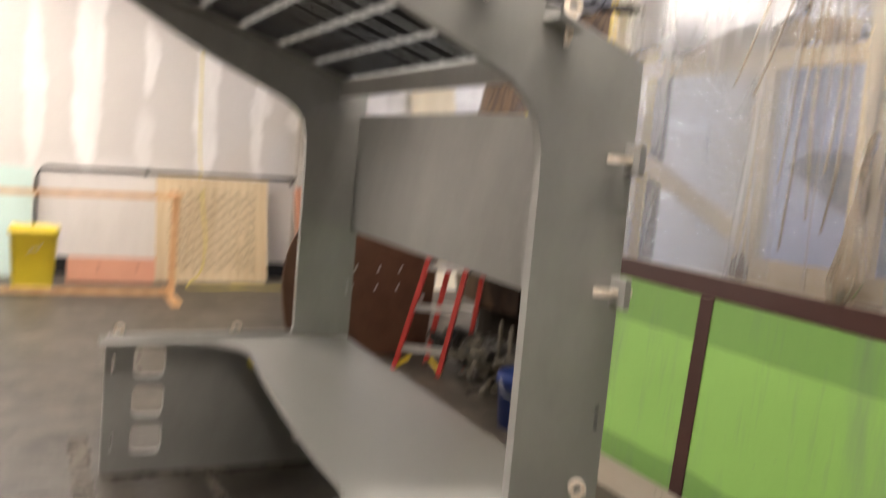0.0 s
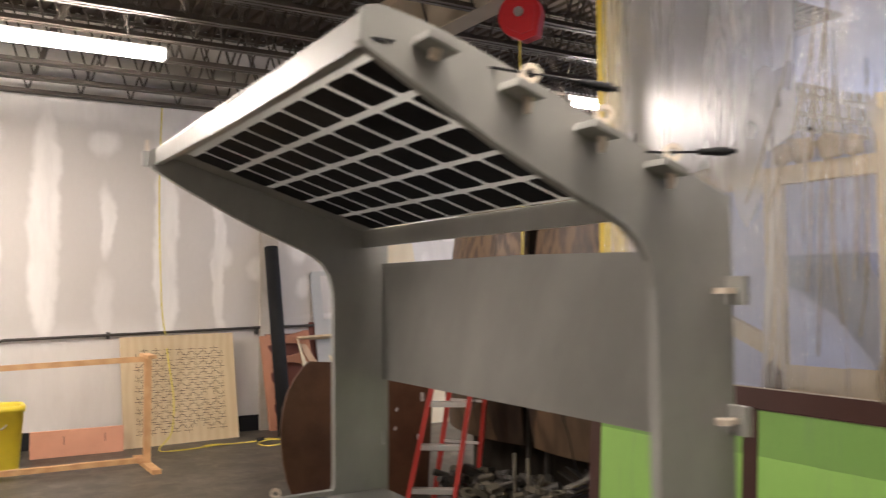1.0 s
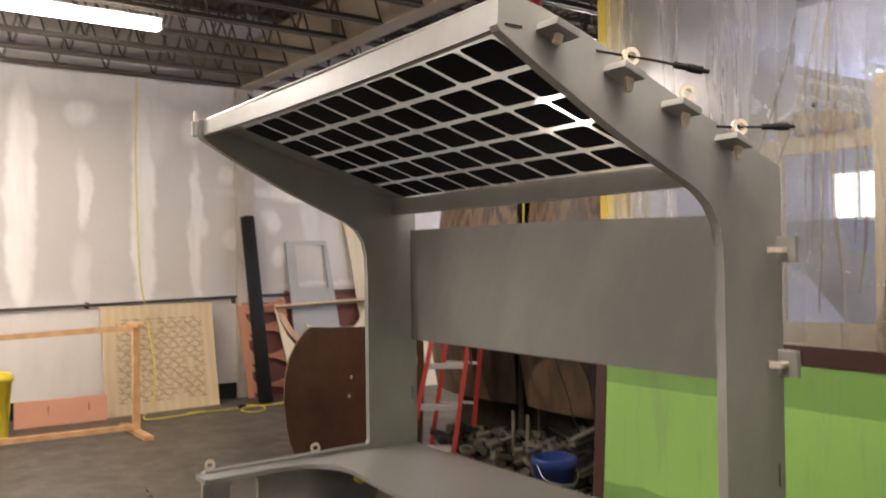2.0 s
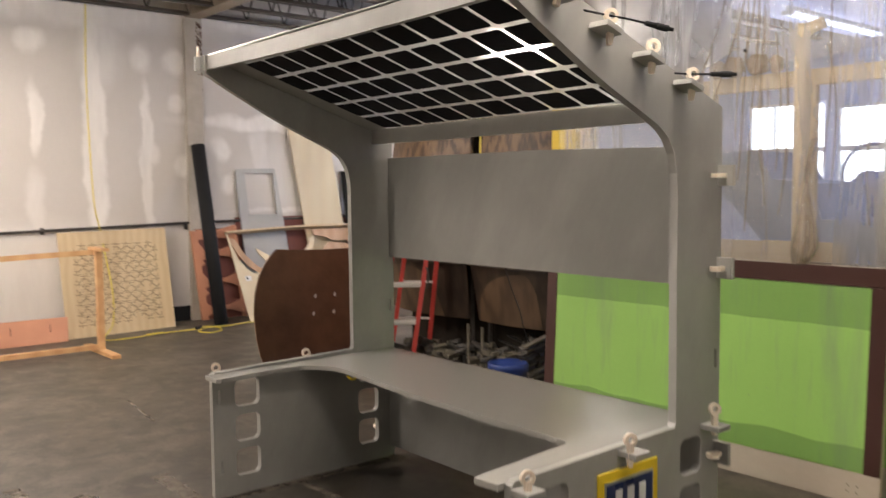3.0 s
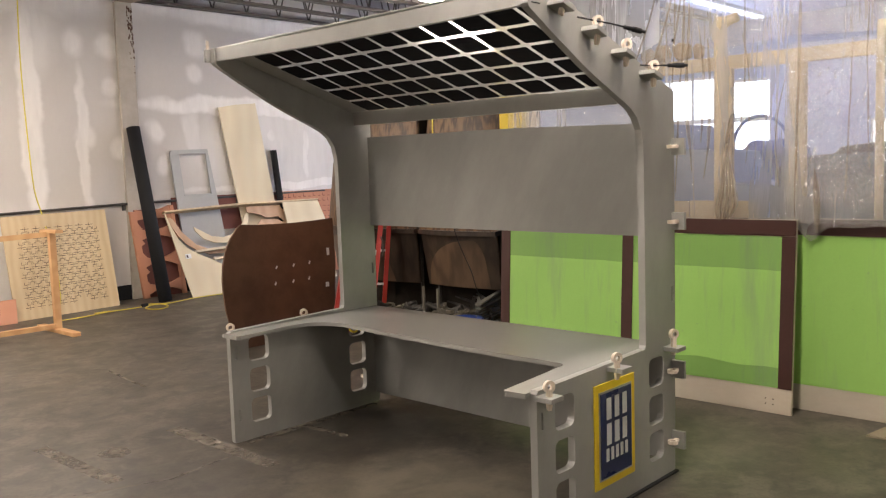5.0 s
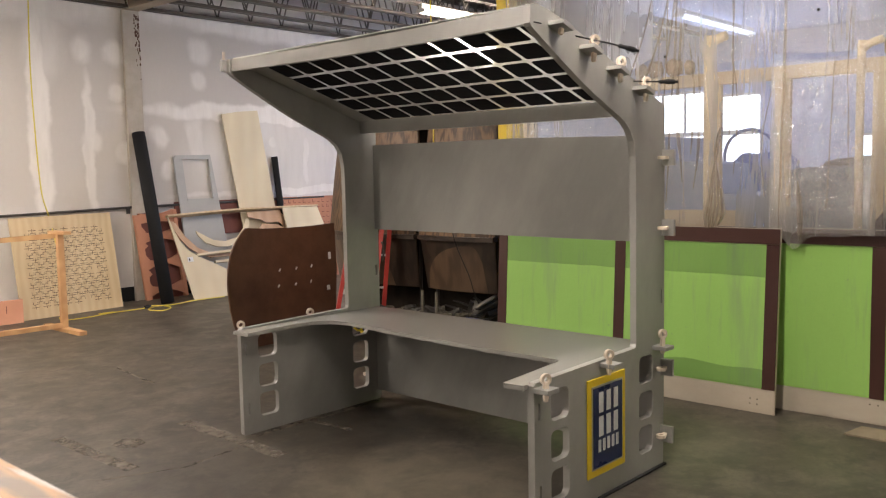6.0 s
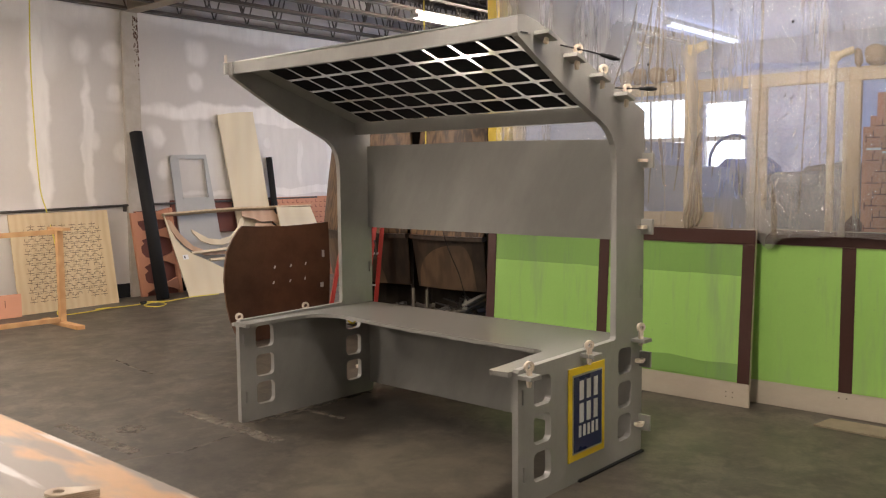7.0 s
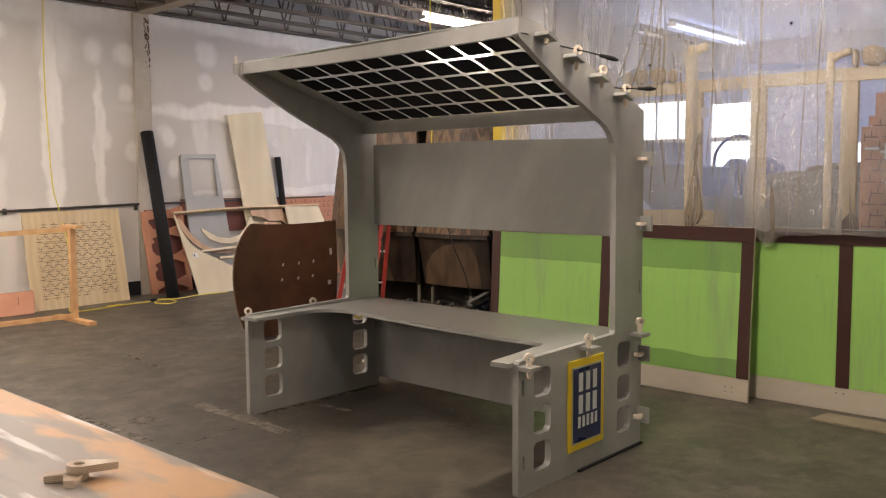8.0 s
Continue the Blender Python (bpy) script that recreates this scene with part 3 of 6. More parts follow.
def box(bm, x0, x1, y0, y1, z0, z1, m=None, bevel=0.0):
    r = bmesh.ops.create_cube(bm, size=1.0, matrix=Matrix.LocRotScale(((x0 + x1) / 2, (y0 + y1) / 2, (z0 + z1) / 2), None, (x1 - x0, y1 - y0, z1 - z0)))
    verts = r["verts"]
    if bevel:
        edges = list({e for v in verts for e in v.link_edges})
        r = bmesh.ops.bevel(bm, geom=edges, offset=bevel, segments=2, affect="EDGES", profile=0.5)
        verts = r["verts"]
    if m is not None:
        bmesh.ops.transform(bm, matrix=m, verts=verts)
    return bm


def slab(x0, x1, y0, y1, z0, z1, bevel=0.0, m=None):
    return box(bmesh.new(), x0, x1, y0, y1, z0, z1, m, bevel)


def plate(loops, thick, to_world, bm=None):
    """A flat plate from an outline and holes (2D loops), thick metres deep. to_world(u, v, w) places it."""
    from mathutils.geometry import tessellate_polygon
    bm = bm or bmesh.new()
    flat = [Vector((u, v, 0)) for loop in loops for u, v in loop]
    tris = tessellate_polygon([[Vector((u, v, 0)) for u, v in loop] for loop in loops])
    front = [bm.verts.new(to_world(p.x, p.y, 0.0)) for p in flat]
    back = [bm.verts.new(to_world(p.x, p.y, thick)) for p in flat]
    for a, b, c in tris:
        bm.faces.new((front[a], front[b], front[c]))
        bm.faces.new((back[c], back[b], back[a]))
    start = 0
    for loop in loops:
        n = len(loop)
        for i in range(n):
            a, b = start + i, start + (i + 1) % n
            bm.faces.new((front[a], front[b], back[b], back[a]))
        start += n
    return bm


def tube(bm, points, radius, sides=10, closed=True):
    """A round tube along points."""
    pts = [Vector(p) for p in points]
    rings = []
    for i, p in enumerate(pts):
        d = (pts[min(i + 1, len(pts) - 1)] - pts[max(i - 1, 0)]).normalized()
        side = d.cross(Vector((0.13, 0.31, 1)) if abs(d.z) < 0.9 else Vector((1, 0.2, 0))).normalized()
        up = side.cross(d)
        r = radius[i] if isinstance(radius, (list, tuple)) else radius
        rings.append([bm.verts.new(p + r * (math.cos(a) * side + math.sin(a) * up)) for a in [2 * math.pi * k / sides for k in range(sides)]])
    for a, b in zip(rings, rings[1:]):
        for k in range(sides):
            bm.faces.new((a[k], a[(k + 1) % sides], b[(k + 1) % sides], b[k]))
    if closed:
        bm.faces.new(rings[0])
        bm.faces.new(rings[-1])
    return bm


def arc(cx, cy, rx, ry, a0, a1, n):
    return [(cx + rx * math.cos(radians(a0 + (a1 - a0) * i / n)), cy + ry * math.sin(radians(a0 + (a1 - a0) * i / n))) for i in range(n + 1)]


def rounded(x0, x1, z0, z1, r, n=3):
    return arc(x1 - r, z1 - r, r, r, 0, 90, n) + arc(x0 + r, z1 - r, r, r, 90, 180, n) + arc(x0 + r, z0 + r, r, r, 180, 270, n) + arc(x1 - r, z0 + r, r, r, 270, 360, n)


def beam_between(bm, a, b, w, h):
    """A square bar from a to b."""
    a, b = Vector(a), Vector(b)
    d = b - a
    m = Matrix.Translation((a + b) / 2) @ d.to_track_quat("Z", "Y").to_matrix().to_4x4()
    box(bm, -w / 2, w / 2, -h / 2, h / 2, -d.length / 2, d.length / 2, m)
    return bm

# ---- the large structure ----


def build_floor():
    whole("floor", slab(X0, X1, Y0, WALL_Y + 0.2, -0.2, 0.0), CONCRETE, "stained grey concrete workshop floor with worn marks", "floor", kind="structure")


def build_walls():
    whole("wall_north", slab(X0, X1, WALL_Y, WALL_Y + 0.2, 0, 5.2), DRYWALL, "unpainted drywall with pale taped joints", "wall", kind="structure")
    whole("wall_west", slab(X0 - 0.2, X0, Y0, WALL_Y + 0.2, 0, 5.2), DRYWALL_PLAIN, "plain drywall closing the workshop", "wall", kind="structure")
    whole("wall_south", slab(X0, X1, Y0 - 0.2, Y0, 0, 5.2), DRYWALL_PLAIN, "plain drywall closing the workshop", "wall", kind="structure")
    # far wall of the next room, with three window openings: y range, z range
    openings = [(3.95, 4.25, 1.78, 2.20), (5.77, 6.56, 1.70, 2.96), (6.74, 8.06, 1.70, 3.06)]
    bm = bmesh.new()
    last = Y0
    for ya, yb, za, zb in openings:
        box(bm, 12.0, 12.2, last, ya, 0, 5.2)
        box(bm, 12.0, 12.2, ya, yb, 0, za)
        box(bm, 12.0, 12.2, ya, yb, zb, 5.2)
        last = yb
    box(bm, 12.0, 12.2, last, WALL_Y, 0, 5.2)
    whole("wall_east", bm, BLUE_WALL, "bluish wall of the room behind the sheeting", "wall", kind="structure")
    for k, (ya, yb, za, zb) in enumerate(openings):
        w = thing("window_%d" % (k + 1), "bright daylit window in the far wall", "window", (12.0, ya, za), kind="structure")
        wide, high = yb - ya, zb - za
        part("pane", slab(0.12, 0.13, 0, wide, 0, high), SKY_GLOW, w)
        bm = bmesh.new()
        box(bm, 0.04, 0.11, 0, wide, 0, 0.04)
        box(bm, 0.04, 0.11, 0, wide, high - 0.04, high)
        box(bm, 0.04, 0.11, 0, 0.04, 0.04, high - 0.04)
        box(bm, 0.04, 0.11, wide - 0.04, wide, 0.04, high - 0.04)
        part("window_frame", bm, WHITE, w)
        if k:
            part("transom", slab(0.04, 0.11, 0.041, wide - 0.041, 0.56, 0.64), WHITE, w)
            for q in range(1, 1 if k == 1 else 3):
                y = wide * q / 3
                part("mullion", slab(0.06, 0.10, y - 0.02, y + 0.02, 0.641, high - 0.041), WHITE, w)


def build_ceiling():
    bm = bmesh.new()
    step = 0.15
    n = int((X1 - X0) / step)
    prev = None
    for i in range(n):
        x = X0 + i * step
        for dx, z in ((0, 5.0), (0.075, 5.0), (0.095, 5.045), (0.13, 5.045)):
            a = bm.verts.new((x + dx, Y0, z))
            b = bm.verts.new((x + dx, WALL_Y, z))
            if prev:
                bm.faces.new((prev[0], a, b, prev[1]))
            prev = (a, b)
    whole("ceiling", bm, DECK, "dark ribbed steel roof deck", "ceiling", kind="structure")
    whole("roof_slab", slab(X0 - 0.2, X1, Y0 - 0.2, WALL_Y + 0.2, 5.06, 5.2), DECK, "closed roof over the steel deck", "roof", kind="structure")


def build_next_ceiling():
    whole("ceiling_next_room", box(slab(3.9, 12.0, Y0, 4.55, 3.92, 3.98), 6.2, 12.0, 4.55, 6.2, 3.92, 3.98), BLUE_WALL, "pale flat ceiling of the room behind the sheeting", "ceiling", kind="structure")


def build_joist(y, xa, xb):
    """An open-web steel joist along x."""
    j = thing("roof_joist", "dark open-web steel joist under the roof deck", "joist", (xa, y, 4.0), group="roof joists")
    L = xb - xa
    for z, name in ((0.0, "bottom_chord"), (0.92, "top_chord")):
        bm = bmesh.new()
        for s in (-1, 1):
            box(bm, 0, L, s * 0.012, s * 0.055, z, z + 0.006)
            box(bm, 0, L, s * 0.012, s * 0.018, z + 0.006, z + 0.05)
        part(name, bm, JOIST, j)
    n = int(L / 0.55)
    for k, (a, b) in enumerate((((0, 0, 0.02), (L / n / 2, 0, 0.93)), ((L / n / 2, 0, 0.93), (L / n, 0, 0.02)))):
        me = mesh_of("web_rod", tube(bmesh.new(), [a, b], 0.012, 5), JOIST)
        for i in range(n):
            o = new("web_rod", me)
            o.parent = j
            o.location.x = i * L / n


def build_girder():
    g = thing("roof_girder", "dusty cream steel girder resting on the wall column", "girder", (3.66, Y0, 4.0), kind="structure")
    L = WALL_Y - Y0
    part("flange", slab(-0.11, 0.11, 0, L, 0, 0.02, 0.004), BEAM, g)
    part("flange", slab(-0.11, 0.11, 0, L, 0.53, 0.55, 0.004), BEAM, g)
    part("web", slab(-0.008, 0.008, 0, L, 0.02, 0.53), BEAM, g)
    for k in range(5):
        part("stiffener", slab(-0.1, 0.1, 1.2 + 3.6 * k, 1.212 + 3.6 * k, 0.021, 0.529), BEAM, g)
    c = thing("column", "beige painted steel column with a rusty edge against the drywall", "column", (3.65, WALL_Y - 0.06, 0), kind="structure")
    part("flange", slab(-0.12, 0.12, 0.0, 0.058, 0, 4.0, 0.004), COLUMN, c)
    rnd = random.Random(3)
    bm = bmesh.new()
    for k in range(70):
        z = 3.05 + 0.9 * rnd.random() ** 0.6
        x = 0.112 - 0.07 * rnd.random() ** 2
        w, h = rnd.uniform(0.003, 0.016), rnd.uniform(0.006, 0.035)
        vs = [bm.verts.new((x + w * rnd.uniform(0.6, 1.2) * math.cos(a), -0.0012, z + h * rnd.uniform(0.6, 1.2) * math.sin(a))) for a in (0.3, 1.4, 2.6, 3.7, 4.6, 5.6)]
        bm.faces.new(vs)
    part("rust_streak", bm, RUST, c, "dark flaking rust streak")


def build_wall_fittings():
    whole("baseboard", slab(X0, X1, WALL_Y - 0.012, WALL_Y - 0.001, 0, 0.2, 0.003), BLACK, "black vinyl baseboard along the drywall", "baseboard", kind="structure")
    r = thing("pipe_rail", "thin dark steel pipe rail along the drywall", "rail", (0.49, WALL_Y - 0.04, 0))
    bm = tube(bmesh.new(), [(0, 0, 0), (0, 0, 1.14), (0.03, 0, 1.21), (0.1, 0, 1.24), (3.1, 0, 1.31), (6.5, 0, 1.345)], 0.017, 8)
    smooth(part("pipe", bm, DARK_METAL, r))
    for x in (1.2, 3.0, 4.8):
        part("bracket", slab(x - 0.02, x + 0.02, 0.0, 0.04, 1.22, 1.30, 0.004), DARK_METAL, r)
    whole("wall_board", slab(4.2, 6.2, WALL_Y - 0.035, WALL_Y - 0.015, 0.85, 1.36, 0.003), TERRA_DARK, "dark red painted board fixed low on the drywall", "board")
    b = thing("patterned_board", "terracotta foam board with small cut slots, leaning on the wall", "board", (6.08, WALL_Y - 0.05, 0))
    part("board", slab(0, 1.3, 0, 0.03, 0.0, 1.36, 0.004), TERRA, b)
    bm = bmesh.new()
    rnd = random.Random(8)
    for i in range(11):
        for k in range(5):
            x, z = 0.06 + 0.1 * i, 0.92 + 0.085 * k
            box(bm, x, x + 0.05, -0.002, 0.0, z, z + 0.008)
            if rnd.random() < 0.6:
                box(bm, x, x + 0.008, -0.002, 0.0, z, z + 0.05)
    tagged(part("slot_pattern", bm, TERRA_DARK, b), kind="stuff")


# ---- the solar desk booth ----
RO, RI, LI, LO = 2.262, 2.300, 4.640, 4.678
RACK = 0.015


def rack(p):
    """The booth stands a little out of square."""
    return (p[0] + RACK * (p[1] - 2.28), p[1], p[2])


def rack_bm(bm):
    for v in bm.verts:
        v.co.x += RACK * (v.co.y - 2.28)
    return bm


def roof_z(x):
    return 2.062 + 0.327 * (1.93 - x)


def booth_profile():
    pts = [(0.698, 0.012), (0.708, 0.0), (1.935, 0.0), (1.95, 0.02), (1.957, 1.0), (1.955, 2.05)]
    pts += [(1.80, 2.106), (1.47, 2.224), (1.16, 2.339), (1.0, 2.394), (0.86, 2.434), (0.745, 2.456), (0.702, 2.446), (0.696, 2.365), (0.706, 2.349)]
    pts += [(0.85, 2.268), (1.10, 2.137), (1.21, 2.085), (1.36, 2.020)]
    pts += [(1.45, 1.982), (1.52, 1.949), (1.575, 1.907), (1.615, 1.848), (1.633, 1.77), (1.638, 1.68)]
    pts += [(1.641, 0.748), (1.632, 0.730), (0.712, 0.714), (0.698, 0.70)]
    return pts


def booth_holes():
    holes = []
    for x0, x1, dz in ((0.832, 0.986, 0.0), (1.672, 1.824, 0.014)):
        for z0, z1 in ((0.500 + dz, 0.655 + dz), (0.299 + dz, 0.453 + dz), (0.103 + dz, 0.258 + dz)):
            holes.append(rounded(x0, x1, z0, z1, 0.034, 4))
    for x, z in ((0.730, 0.53), (0.738, 0.13), (1.918, 0.94)):
        holes.append([(x, z), (x + 0.014, z), (x + 0.014, z + 0.08), (x, z + 0.08)])
    return holes


def wedge_key(parent, m, tail=0.045):
    """A birch plywood locking key: a flat stem with a ring head. Local z runs along the stem."""
    r, hole = 0.027, 0.0135
    zc = 0.085
    outline = arc(0, zc, r, r, -65, 245, 18)
    outline += [(-0.012, zc - 0.03), (-0.011, 0.0), (-0.007, -tail), (0.006, -tail), (0.011, 0.0), (0.012, zc - 0.03)]
    ring = arc(0, zc, hole, hole, 0, 360 - 22.5, 15)
    bm = plate([outline, ring], 0.018, lambda u, v, w: m @ Vector((u, w - 0.009, v)))
    bmesh.ops.remove_doubles(bm, verts=bm.verts, dist=0.0004)
    return part("wedge_key", bm, PLY_KEY, parent, "raw birch plywood locking key with a ring head")


def build_booth():
    b = thing("solar_desk_booth", "grey painted plywood desk booth roofed with a solar panel", "desk booth")
    loops = [booth_profile()] + booth_holes()
    for y0, y1 in ((RO, RI), (LI, LO)):
        bm = rack_bm(plate(loops, y1 - y0, lambda u, v, w: (u, y0 + w, v)))
        part("side_panel", bm, GREY, b)
    # desk top: a U with a wide sweep on one side and a tight corner on the other
    outline = [(0.665, RI - 0.002), (0.655, 2.395), (0.66, 2.412), (0.92, 2.438), (1.10, 2.458)]
    outline += arc(1.165, 2.52, 0.065, 0.06, -75, 20, 6)
    outline += [(1.235, 2.60), (1.235, 2.85), (1.262, 3.36), (1.30, 3.80), (1.335, 4.10)]
    outline += arc(1.18, 4.27, 0.175, 0.25, 0, 80, 8)
    outline += [(1.05, 4.528), (0.90, 4.515), (0.72, 4.50), (0.695, 4.51), (0.695, LI + 0.002), (1.935, LI + 0.002), (1.935, RI - 0.002)]
    outline = [(x - RACK * (y - 2.28) * (1 if x < 1.5 else 0), y) for x, y in outline]
    part("desk_top", rack_bm(plate([outline], 0.024, lambda u, v, w: (u, v, 0.682 + w))), DESK, b)
    board = plate([[(RI, 1.284), (LI, 1.290), (LI, 1.914), (3.3, 1.911), (RI, 1.888)]], 0.022, lambda u, v, w: (1.922 + w, u, v))
    part("back_panel", rack_bm(board), GREY, b)
    part("modesty_panel", rack_bm(slab(1.912, 1.932, RI, LI, 0.07, 0.681, 0.003)), GREY, b)
    span = [(RI + (LI - RI) * i / 12, 0.012 * math.sin(math.pi * i / 12)) for i in range(13)]
    bar = [(y, 2.362 + 0.008 * i / 12 - sag) for i, (y, sag) in enumerate(span)] + [(y, 2.444 - sag) for y, sag in span[::-1]]
    part("front_bar", rack_bm(plate([bar], 0.03, lambda u, v, w: (0.712 + w, u, v))), GREY, b)
    part("rear_bar", rack_bm(slab(1.797, 1.819, RI, LI, 1.996, 2.088, 0.003)), GREY, b)
    # solar module on the arms: frosted back glass, 60 cells, thin alloy frame
    tilt = math.atan(0.327)
    m = Matrix.Translation((1.93, 0, 2.046)) @ Matrix.Rotation(tilt, 4, "Y")
    cs = math.cos(tilt)
    length, short = (1.93 - 0.82) / cs, (1.93 - 1.794) / cs
    bm = rack_bm(slab(-length, -short, RI + 0.001, 4.470, 0, 0.006, 0, m))
    for f in bm.faces:
        f.normal_update()
        f.material_index = 0 if f.normal.z < -0.5 else 1
    module = part("solar_module", bm, MODULE_GLASS, b, "frosted glass solar module")
    module.data.materials.append(CLEAR)
    part("side_soffit", rack_bm(slab(-length, -short, 4.471, LI - 0.001, -0.006, 0.004, 0.001, m)), GREY, b)
    rows, cols = 5, 11
    pu, pv = 0.189 / cs, 0.199
    gap = 0.0165
    cut = 0.014
    x0, x1, z0, z1 = gap, pu - gap, gap * 0.8, pv - gap * 0.8
    loop = [(x0 + cut, z0), (x1 - cut, z0), (x1 - cut * 0.35, z0 + cut * 0.3), (x1, z0 + cut), (x1, z1 - cut), (x1 - cut * 0.35, z1 - cut * 0.3), (x1 - cut, z1),
            (x0 + cut, z1), (x0 + cut * 0.35, z1 - cut * 0.3), (x0, z1 - cut), (x0, z0 + cut), (x0 + cut * 0.35, z0 + cut * 0.3)]
    cell_mesh = mesh_of("cell", plate([loop], 0.002, lambda u, v, w: (u, v, w)), CELL)
    # the last column is cut short by the side panel
    short_loop = [(u, max(v, 0.036)) for u, v in loop if v > 0.05 or u in (x0, x1)]
    end_mesh = mesh_of("cell", plate([short_loop], 0.002, lambda u, v, w: (u, v, w)), CELL)
    for i in range(rows):
        for k in range(cols):
            c = new("cell", cell_mesh if k else end_mesh)
            c.parent = module
            y = 2.468 + (k - 1) * pv
            c.matrix_basis = m @ Matrix.Translation((-(1.93 - 0.835 - RACK * (y - 2.2)) / cs + i * pu, y, -0.0035))
    front = (1.93 - 0.742) / cs
    part("front_soffit", rack_bm(slab(-front, -length - 0.001, RI + 0.001, LI - 0.001, -0.012, 0.002, 0.001, m)), GREY, b)
    part("module_frame", rack_bm(slab(-front - 0.024, -front + 0.01, RI + 0.001, LI - 0.001, 0.003, 0.011, 0.001, m)), SILVER, b, "thin alloy edge of the solar module")
    # tabs through the side panels and their locking keys
    for side, ya, yb in ((-1, RO - 0.088, RO), (1, LO, LO + 0.088)):
        yk = (RO - 0.049) if side < 0 else (LO + 0.049)
        for n, x in enumerate((0.876, 1.134, 1.383, 1.641)):
            mm = Matrix.Translation((x, 0, roof_z(x) - 0.044)) @ Matrix.Rotation(tilt, 4, "Y")
            part("tab", rack_bm(slab(-0.045, 0.045, ya, yb, -0.011, 0.011, 0.002, mm)), GREY, b)
            mk = Matrix.Translation(rack((x + 0.016, yk, roof_z(x) - 0.044))) @ Matrix.Rotation(tilt * 0.3, 4, "Y") @ pose(0, 0, -0.038, 0, 0, -22)
            if n:
                wedge_key(b, mk, 0.02)
            else:
                part("peg", slab(-0.012, 0.012, -0.009, 0.009, -0.042, -0.012, 0.003, mm @ Matrix.Translation((0, yk, 0))), PLY_KEY, b)
        for x, xk, z, ring in ((0.732, 0.724, 0.683, 0.738), (1.311, 1.279, 0.700, 0.760), (1.863, 1.847, 0.701, 0.781)) if side < 0 else ((0.77, 0.762, 0.670, 0.722), (1.36, 1.350, 0.685, 0.731), (1.863, 1.847, 0.701, 0.77)):
            part("tab", rack_bm(slab(x - 0.045, x + 0.045, ya, yb, z - 0.011, z + 0.011, 0.002)), GREY, b)
            wedge_key(b, Matrix.Translation(rack((xk, yk, ring - 0.085))) @ pose(0, 0, 0, 0, 0, -22), max(0.02, ring - 0.055 - z))
        for z, tall in ((1.761, 0.088), (1.370, 0.09), (0.576, 0.095), (0.190, 0.095)):
            xx = 1.934 if z > 1 else 1.924
            part("tab", rack_bm(slab(xx - 0.011, xx + 0.011, ya + (0.014 if side < 0 else 0), yb - (0.014 if side > 0 else 0), z - tall / 2, z + tall / 2, 0.002)), GREY, b)
            wedge_key(b, Matrix.Translation(rack((xx - 0.011, yk + 0.017 * (1 if side < 0 else -1), z))) @ pose(0, 0, 0, 0, -90, 0) @ pose(0, 0, -0.035, 0, 0, 90), 0.02)
    part("tab", rack_bm(slab(0.668, 0.714, LO, LO + 0.024, 2.366, 2.440, 0.002)), GREY, b)
    part("peg", rack_bm(slab(0.680, 0.696, LO + 0.006, LO + 0.018, 2.4405, 2.494, 0.002)), PLY_KEY, b)
    # tape tag left under the desk, and the slits at the arm's tip
    tag = smooth_tube([(1.33, 4.20, 0.681), (1.345, 4.19, 0.665), (1.365, 4.185, 0.660), (1.385, 4.18, 0.675)], 0.007, 6)
    part("tape_tag", tag, YELLOW_PLASTIC, b, "yellow curl of tape")
    for y0 in (RO - 0.0015, LO):
        part("slit", rack_bm(slab(0.722, 0.782, y0, y0 + 0.0015, 2.366, 2.372)), BLACK, b)
    # thin black strip drawn for the shade at the outer panel's foot
    part("foot_shade", rack_bm(slab(1.24, 1.95, RO - 0.022, RO - 0.002, 0.0, 0.012, 0.002)), BLACK, b, "black strip standing for the shade at the panel's foot")
    # sign on the outer face
    sign = part("sign", rack_bm(slab(1.142, 1.508, RO - 0.009, RO - 0.001, 0.127, 0.640, 0.002)), YELLOW, b, "yellow bordered navy sign with pale bars of lettering")
    part("sign_rim", rack_bm(slab(1.176, 1.474, RO - 0.0125, RO - 0.0095, 0.165, 0.602)), SILVER, sign)
    part("sign_face", rack_bm(slab(1.186, 1.464, RO - 0.016, RO - 0.013, 0.175, 0.592)), NAVY, sign)
    rows = ((0.460, 0.565, 3, 0.040), (0.335, 0.440, 3, 0.040), (0.255, 0.318, 5, 0.023))
    for z0, z1, n, w in rows:
        span = 0.215
        for k in range(n):
            x = 1.325 - span / 2 + k * span / n + (span / n - w) / 2
            # plain upright bars stand in for the lettering
            bm = plate([[(x, z0), (x + w, z0), (x + w, z1), (x, z1)]], 0.003, lambda u, v, w_: (u, RO - 0.0165 - w_, v))
            part("bar", rack_bm(bm), WHITE, sign)
    # loose module leads drawn through two ring heads
    for x, ends in ((1.134, ((-0.10, 0.06, 0.02), (0.055, -0.04, -0.012), (0.11, -0.082, -0.028))), (1.641, ((-0.06, 0.04, 0.002), (0.04, -0.028, 0.0), (0.07, -0.05, 0.0)))):
        c = Vector(rack((x + 0.016, RO - 0.049, roof_z(x) + 0.003)))
        p = [c + Vector(e) for e in ends]
        lead = part("lead", smooth_tube([p[0], c, p[1], p[2]], 0.004), BLACK, b, "black module lead with a plug connector")
        d = (p[2] - p[1]).normalized()
        bm = tube(bmesh.new(), [p[2] - d * 0.01, p[2] + d * 0.03, p[2] + d * 0.031, p[2] + d * 0.075, p[2] + d * 0.076, p[2] + d * 0.095], [0.010, 0.010, 0.013, 0.013, 0.007, 0.007], 10)
        part("plug", bm, BLACK, lead)


